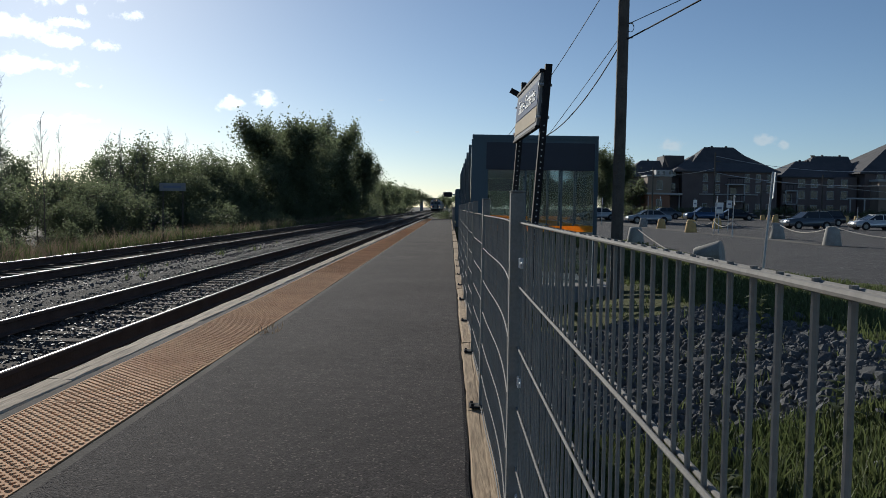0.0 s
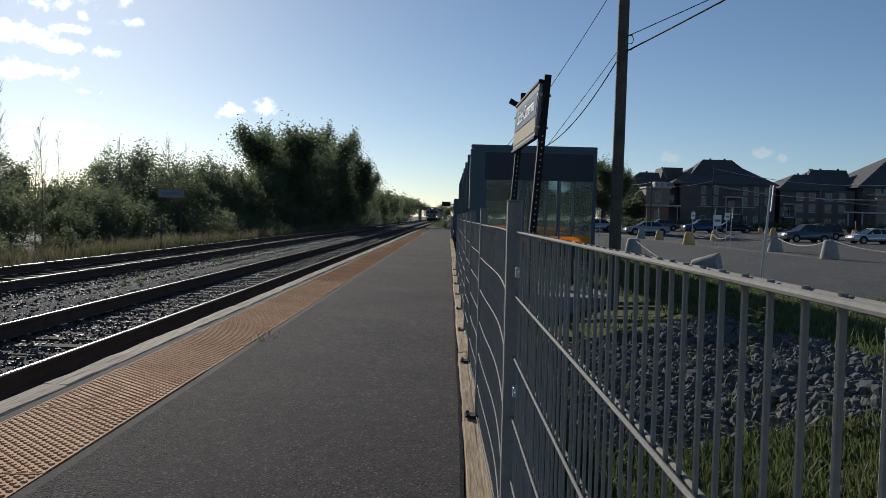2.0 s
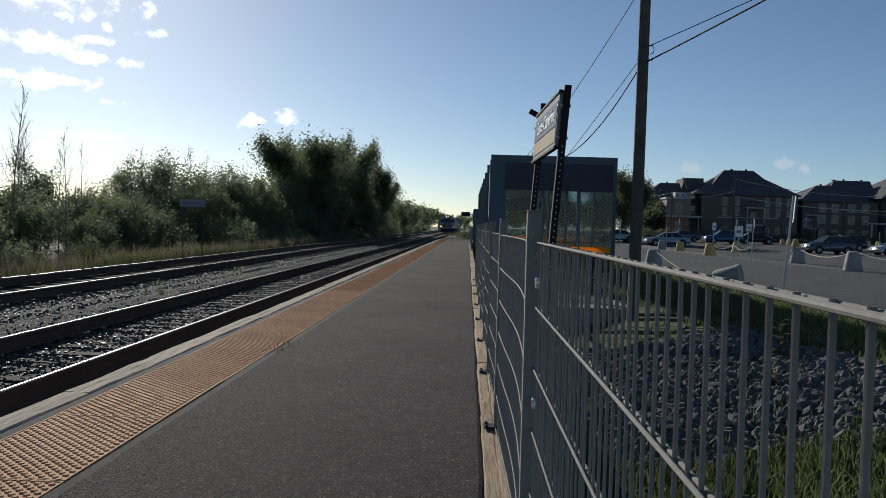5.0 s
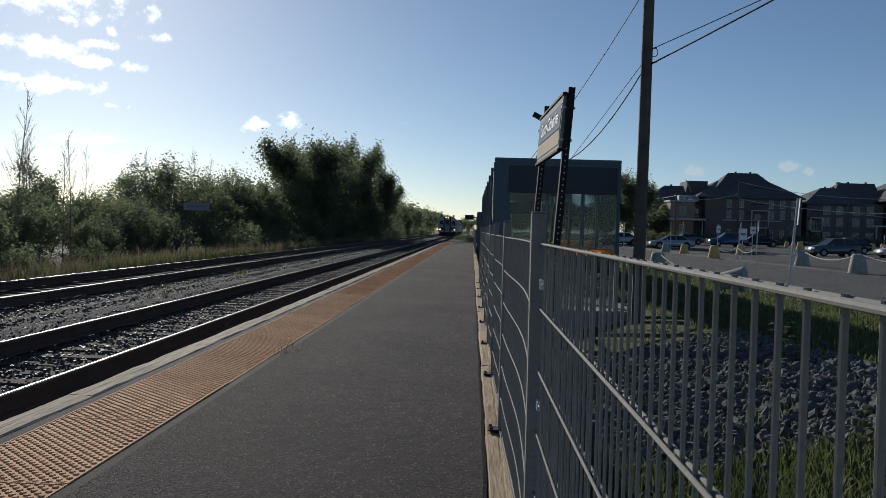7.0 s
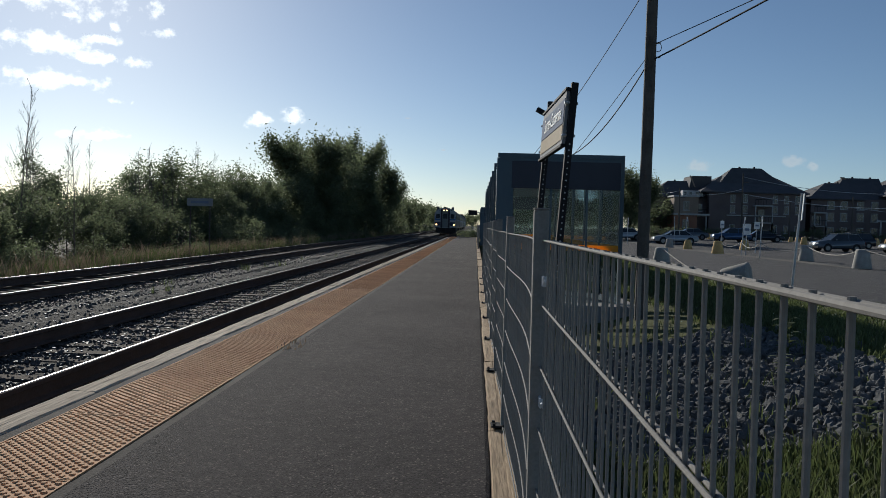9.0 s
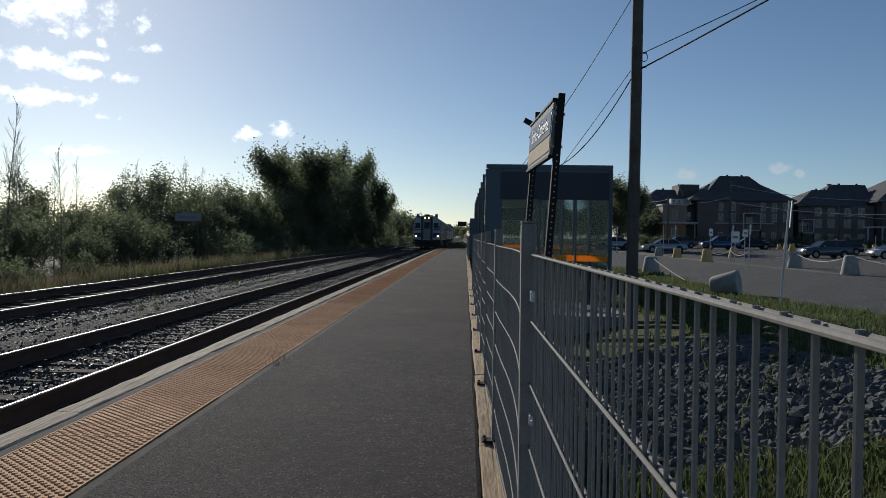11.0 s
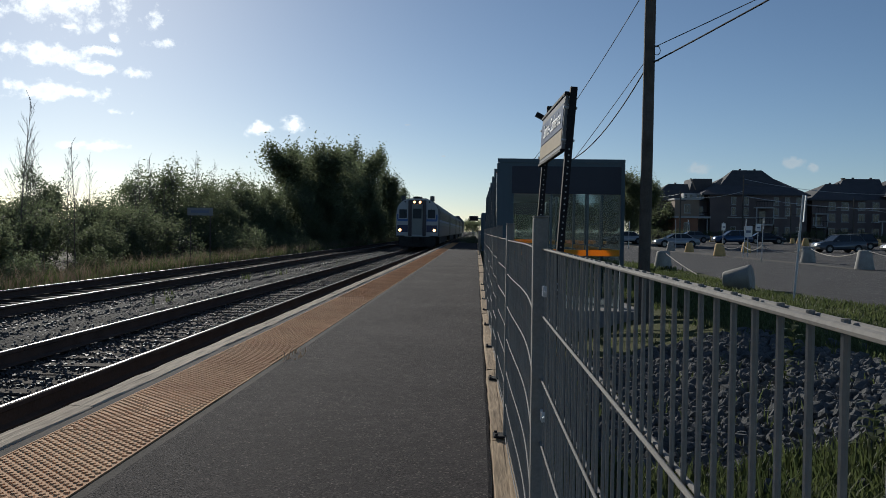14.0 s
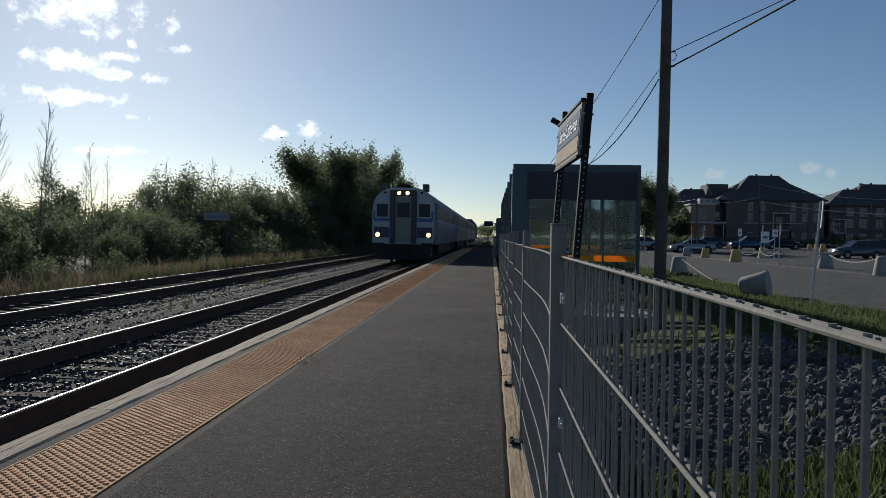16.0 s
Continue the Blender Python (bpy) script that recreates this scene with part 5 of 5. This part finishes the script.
# ---- clouds, far off ----
# Clouds glow by themselves; bright rims and shaded grey cores are set by colour.
def cloud_material(glow_value, cover):
    m = bpy.data.materials.new("cloud_glow")
    m.use_nodes = True
    nt = m.node_tree
    N, L = nt.nodes.new, nt.links.new
    nt.nodes.remove(nt.nodes["Principled BSDF"])
    co, info, sc = N("ShaderNodeTexCoord"), N("ShaderNodeObjectInfo"), N("ShaderNodeVectorMath")
    L(co.outputs["Object"], sc.inputs[0])
    sc.operation = "ADD"
    L(info.outputs["Location"], sc.inputs[1])
    no = N("ShaderNodeTexNoise")
    no.inputs["Scale"].default_value, no.inputs["Detail"].default_value, no.inputs["Roughness"].default_value = 0.018, 8, 0.62
    L(sc.outputs[0], no.inputs["Vector"])
    gen = N("ShaderNodeVectorMath")
    gen.operation = "SUBTRACT"
    gen.inputs[1].default_value = (0.5, 0.5, 0.5)
    L(co.outputs["Generated"], gen.inputs[0])
    flat = N("ShaderNodeVectorMath")
    flat.operation = "MULTIPLY"
    flat.inputs[1].default_value = (2, 2, 0)
    L(gen.outputs[0], flat.inputs[0])
    ln = N("ShaderNodeVectorMath")
    ln.operation = "LENGTH"
    L(flat.outputs[0], ln.inputs[0])

    def math_node(op, a, b):
        k = N("ShaderNodeMath")
        k.operation = op
        for i, v in enumerate((a, b)):
            if isinstance(v, (int, float)):
                k.inputs[i].default_value = v
            else:
                L(v, k.inputs[i])
        return k.outputs[0]
    body = math_node("SUBTRACT", math_node("ADD", math_node("MULTIPLY", math_node("SUBTRACT", no.outputs["Fac"], 0.5), 2.5), 0.68), ln.outputs["Value"])
    mask = N("ShaderNodeMapRange")
    mask.interpolation_type = "SMOOTHSTEP"
    mask.inputs["From Min"].default_value, mask.inputs["From Max"].default_value = 0.0, 0.6
    mask.inputs["To Max"].default_value = cover
    L(body, mask.inputs["Value"])
    thick = N("ShaderNodeValToRGB")
    thick.color_ramp.elements[0].position, thick.color_ramp.elements[1].position = 0.5, 1.0
    thick.color_ramp.elements[0].color, thick.color_ramp.elements[1].color = (1.0, 0.97, 0.93, 1), (0.78, 0.81, 0.84, 1)
    L(body, thick.inputs["Fac"])
    em, tr, mx = N("ShaderNodeEmission"), N("ShaderNodeBsdfTransparent"), N("ShaderNodeMixShader")
    em.inputs["Strength"].default_value = glow_value
    L(thick.outputs["Color"], em.inputs["Color"])
    L(mask.outputs[0], mx.inputs[0]), L(tr.outputs[0], mx.inputs[1]), L(em.outputs[0], mx.inputs[2])
    L(mx.outputs[0], nt.nodes["Material Output"].inputs["Surface"])
    return m


M_CLOUD, M_CLOUD_FAINT = cloud_material(1.02, 1.0), cloud_material(0.5, 0.45)
# bearing from +y towards +x and height, in degrees, then width and height of each cloud
FAR = 2800.0
for az, el, w, h in ((-26.0, 13.2, 8.6, 4.0), (-20.6, 12.9, 1.7, 1.8), (-20.2, 11.3, 2.4, 0.9), (-23.9, 10.6, 3.0, 0.8), (-26.9, 10.1, 6.4, 1.7), (-24.1, 9.5, 4.4, 0.95), (-21.5, 9.4, 2.2, 1.0), (-26.3, 8.0, 8.4, 1.4),
                    (-22.9, 7.0, 1.9, 0.6), (-24.0, 4.9, 5.6, 0.95), (-14.2, 6.4, 3.0, 1.15), (-12.0, 6.6, 2.0, 1.4), (14.0, 4.1, 2.8, 1.1), (19.8, 4.5, 1.6, 0.9), (20.8, 4.2, 1.2, 0.7), (-4.6, 6.9, 0.8, 0.25), (-2.2, 4.9, 0.6, 0.25),
                    (-25.6, 11.8, 1.6, 0.5), (-23.0, 11.4, 1.0, 0.8)):
    a, e = radians(az), radians(el)
    eye = Vector((math.sin(a) * math.cos(e), math.cos(a) * math.cos(e), math.sin(e))) * FAR
    g, k = G(), 0
    W, H = FAR * math.tan(radians(w)) * 0.62, FAR * math.tan(radians(h)) * 0.62
    for j in range(7):                                    # a shallow dish, bulging towards the viewer
        for i in range(9):
            u, v = i / 4 - 1, j / 3 - 1
            g.v.append(Vector((u * W, v * H, 20 * (1 - u * u) * (1 - v * v))))
    for j in range(6):
        for i in range(8):
            q = j * 9 + i
            g.f.append([q, q + 1, q + 10, q + 9])
            g.mi.append(0)
    c = shown("cloud", g, M_CLOUD_FAINT if az > -8 else M_CLOUD, "small bright cumulus cloud in a pale blue sky", "cloud", "structure")
    c.matrix_basis = look(eye, (0, 0, 0)) @ pose(0, 0, 0, 0, 180, 0)
    c.visible_shadow = False

# ---- the train ----
M_TWHITE = mat("train_white", (0.33, 0.35, 0.37), (0.43, 0.45, 0.47), 0.45, 1.5, 40, 0.05, 0.002)
M_TBLUE = mat("train_blue", (0.04, 0.1, 0.28), (0.06, 0.14, 0.36), 0.4, 1.5, 40, 0.04, 0.002)
M_TNAVY = mat("train_navy", (0.025, 0.028, 0.075), (0.04, 0.042, 0.1), 0.45, 1.5, 40, 0.04, 0.002)
M_TGREY = mat("train_grey", (0.06, 0.068, 0.076), (0.1, 0.11, 0.118), 0.6, 1.5, 40, 0.05, 0.002, metal=0.3)
M_TSIDE = mat("train_side_stripe", (0.09, 0.12, 0.15), (0.13, 0.16, 0.2), 0.5, 1.5, 40, 0.04, 0.002)
M_TGLASS = mat("train_glass", (0.03, 0.036, 0.042), (0.05, 0.058, 0.066), 0.4, 1.5, 20, 0.0, spec=0.15)
M_TDOOR = mat("train_door", (0.17, 0.19, 0.18), (0.24, 0.26, 0.25), 0.5, 1.5, 40, 0.05, 0.002)
M_TPOST = mat("train_post", (0.035, 0.03, 0.036), (0.055, 0.047, 0.055), 0.5, 1.5, 40, 0.05, 0.002)
M_TDARK = mat("train_underside", (0.014, 0.013, 0.012), (0.035, 0.032, 0.03), 0.85, 4, 50, 0.3, 0.01)
M_BEAM = glow("headlight_glow", (1.0, 0.52, 0.22), 3.2)
TRAIN_X, TRAIN_Z = -4.21, -0.2205
train = thing("commuter_train", "white and blue commuter train with lit headlights on the track", "train")
BODY = [(-1.5, 0.9), (1.5, 0.9), (1.52, 1.4), (1.52, 2.6), (1.44, 3.0), (1.25, 3.33), (0.9, 3.55), (0.45, 3.64), (-0.45, 3.64), (-0.9, 3.55), (-1.25, 3.33), (-1.44, 3.0), (-1.52, 2.6), (-1.52, 1.4)]


def band(y0, y1, z0, z1, material, parent, label="", out=0.006, name="stripe"):
    for s in (-1, 1):
        part(name, G().box(min(s * 1.5, s * (1.52 + out)), max(s * 1.5, s * (1.52 + out)), y0, y1, z0, z1), material, parent, label)


def coach(y0, length, front):
    c = part("coach", G().prism(BODY, y0, y0 + length), M_TGREY, train, "grey coach body")
    band(y0 + 0.02, y0 + length - 0.02, 0.95, 1.72, M_TNAVY, c, "dark navy lower side")
    band(y0 + 0.02, y0 + length - 0.02, 1.74, 1.96, M_TSIDE, c, "blue-grey stripe", 0.007)
    band(y0 + 0.02, y0 + length - 0.02, 1.98, 2.16, M_TBLUE, c, "blue stripe")
    n = 12
    for k in range(n):
        a = y0 + 2.6 + (length - 5.2) * k / n
        for s in (-1, 1):
            x0, x1 = sorted((s * 1.5, s * 1.529))
            part("side_window", G().box(x0, x1, a + 0.1, a + (length - 5.2) / n - 0.1, 2.2, 2.78), M_TGLASS, c, "dark side window")
    for a in (y0 + 0.7, y0 + length - 1.9):
        for s in (-1, 1):
            x0, x1 = sorted((s * 1.5, s * 1.532))
            part("side_door", G().box(x0, x1, a, a + 1.2, 0.98, 2.95), M_TGREY, c, "grey side door", 0.004)
    part("skirt", G().box(-1.35, 1.35, y0 + 5.5, y0 + length - 5.5, 0.35, 0.9), M_TDARK, c, "dark underfloor equipment", 0.03)
    for a in (y0 + 3.0, y0 + length - 3.0):
        part("bogie", G().box(-1.1, 1.1, a - 1.6, a + 1.6, 0.35, 0.75), M_TDARK, c, "dark bogie frame", 0.05)
        for b in (-1.15, 1.15):
            for s in (-1, 1):
                w = part("wheel", G().tube([(s * 0.69, a + b, 0.46), (s * 0.82, a + b, 0.46)], 0.457, 20), M_TDARK, c, "steel wheel")
    part("roof_duct", G().box(-0.5, 0.5, y0 + 3, y0 + length - 3, 3.62, 3.76), M_TGREY, c, "low roof duct", 0.04)
    part("coupling", G().box(-0.5, 0.5, y0 + length - 0.1, y0 + length + 0.8, 0.9, 3.1), M_TDARK, c, "dark gangway bellows", 0.05)
    return c


cars = [coach(0.0 + k * 26.2, 25.6, k == 0) for k in range(4)]
loco = part("locomotive", G().prism([(-1.55, 1.0), (1.55, 1.0), (1.55, 3.3), (1.2, 3.85), (0.6, 4.1), (-0.6, 4.1), (-1.2, 3.85), (-1.55, 3.3)], 105.6, 123.6), M_TGREY, train, "tall grey locomotive at the rear")
part("roof_vent", G().box(-0.9, 0.9, 108, 116, 4.05, 4.25), M_TDARK, loco, "", 0.05)
part("underframe", G().box(-1.2, 1.2, 106.2, 123.0, 0.25, 1.0), M_TDARK, loco, "dark underframe", 0.05)

# cab end
cab = part("cab_front", G().prism([(a * 0.985, b if b < 3.3 else b - 0.02) for a, b in BODY], -0.28, -0.003), M_TWHITE, train, "white cab end", 0.07)
F = -0.285
for s in (-1, 1):
    def fx(a, b):
        return sorted((s * a, s * b))
    x0, x1 = fx(0.66, 1.44)
    part("corner_panel", G().box(x0, x1, F - 0.008, F, 2.0, 2.5), M_TBLUE, cab, "blue panel under the cab window")
    part("corner_panel", G().box(x0, x1, F - 0.008, F, 1.23, 1.73), M_TNAVY, cab, "navy panel round the headlight")
    x0, x1 = fx(0.64, 1.46)
    part("stripe", G().box(x0, x1, F - 0.012, F, 1.75, 1.97), M_TWHITE, cab, "white stripe", 0.004)
    part("stripe", G().box(x0, x1, F - 0.012, F, 1.1, 1.21), M_TWHITE, cab, "white stripe", 0.004)
    x0, x1 = fx(0.68, 1.34)
    part("window_frame", G().box(x0, x1, F - 0.02, F, 2.16, 2.9), M_TWHITE, cab, "pale rounded window frame", 0.008)
    x0, x1 = fx(0.74, 1.28)
    part("cab_window", G().box(x0, x1, F - 0.027, F - 0.01, 2.22, 2.84), M_TGLASS, cab, "dark cab window", 0.006)
    part("wiper", G().tube([(s * 1.0, F - 0.035, 2.9), (s * 0.86, F - 0.035, 2.4)], 0.01, 5), M_BLACK, cab)
    x0, x1 = fx(0.38, 0.64)
    part("collision_post", G().box(x0, x1, F - 0.09, F, 0.95, 3.45), M_TPOST, cab, "dark vertical post beside the door", 0.03)
    head = part("lamp_housing", G().tube([(s * 1.22, F - 0.05, 1.37), (s * 1.22, F, 1.37)], 0.15, 16), M_BLACK, cab, "round lamp housing")
    part("headlight", G().tube([(s * 1.22, F - 0.062, 1.37), (s * 1.22, F - 0.05, 1.37)], 0.11, 16), M_BEAM, head, "lit warm headlight")
    head = part("lamp_housing", G().tube([(s * 0.2, F - 0.11, 3.36), (s * 0.2, F, 3.36)], 0.13, 16), M_BLACK, cab, "round lamp housing")
    part("headlight", G().tube([(s * 0.2, F - 0.122, 3.36), (s * 0.2, F - 0.11, 3.36)], 0.09, 16), M_BEAM, head, "lit warm headlight")
    part("marker_lamp", G().tube([(s * 0.87, F - 0.03, 3.38), (s * 0.87, F, 3.38)], 0.06, 10), M_BLACK, cab, "small dark marker lamp")
    part("handrail", G().tube([(s * 1.42, F - 0.06, 1.2), (s * 1.42, F - 0.06, 2.1)], 0.015, 6), M_GALV, cab)
for x0 in (-1.18, 0.88):
    part("antenna_box", G().box(x0, x0 + 0.3, 0.1, 0.5, 3.44, 3.82), M_TGREY, cab, "dark roof box", 0.02)
part("antenna", G().tube([(-0.62, 0.3, 3.55), (-0.62, 0.3, 4.0)], 0.015, 5), M_BLACK, cab, "thin whip antenna")
part("end_door", G().box(-0.37, 0.37, F - 0.02, F, 1.05, 3.2), M_TDOOR, cab, "pale grey-green end door", 0.008)
part("door_window", G().box(-0.3, 0.3, F - 0.032, F - 0.015, 2.2, 2.9), M_TGLASS, cab, "dark door window", 0.008)
part("brow", G().box(-0.64, 0.64, F - 0.1, F, 3.22, 3.5), M_TPOST, cab, "dark lamp brow", 0.03)
for k in range(5):
    a = -0.26 + 0.13 * k
    part("horn", G().tube([(a, 0.1, 3.7 + 0.02 * (2 - abs(k - 2))), (a, -0.2, 3.7 + 0.02 * (2 - abs(k - 2)))], [0.03, 0.065], 10), M_BLACK, cab, "dark air horn")
part("horn_bracket", G().box(-0.32, 0.32, 0.06, 0.14, 3.58, 3.72), M_BLACK, cab)
part("pilot", G().box(-1.3, 1.3, -0.5, -0.1, 0.18, 0.92), M_TDARK, cab, "dark pilot plate", 0.06)
part("coupler", G().box(-0.14, 0.14, -0.95, -0.4, 0.66, 0.92), M_TDARK, cab, "steel coupler", 0.04)
part("step", G().box(-1.4, -0.9, -0.35, -0.05, 0.9, 0.98), M_TDARK, cab)
part("step", G().box(0.9, 1.4, -0.35, -0.05, 0.9, 0.98), M_TDARK, cab)
for a in (-0.35, 0.3, 0.5):
    part("hose", G().tube([(a, -0.5, 0.85), (a + 0.02, -0.62, 0.6), (a + 0.06, -0.55, 0.4)], 0.03, 6), M_BLACK, cab)


def motions():
    """The train slows down on its way in."""
    rows = []
    for k in range(0, 33):
        t = k * 0.5
        d = 249.64 - 15.335 * t + 0.07896 * t * t + 0.004114 * t ** 3
        rows.append((t, pose(TRAIN_X, d + 0.3, TRAIN_Z)))
    walk(train, rows)


motions()
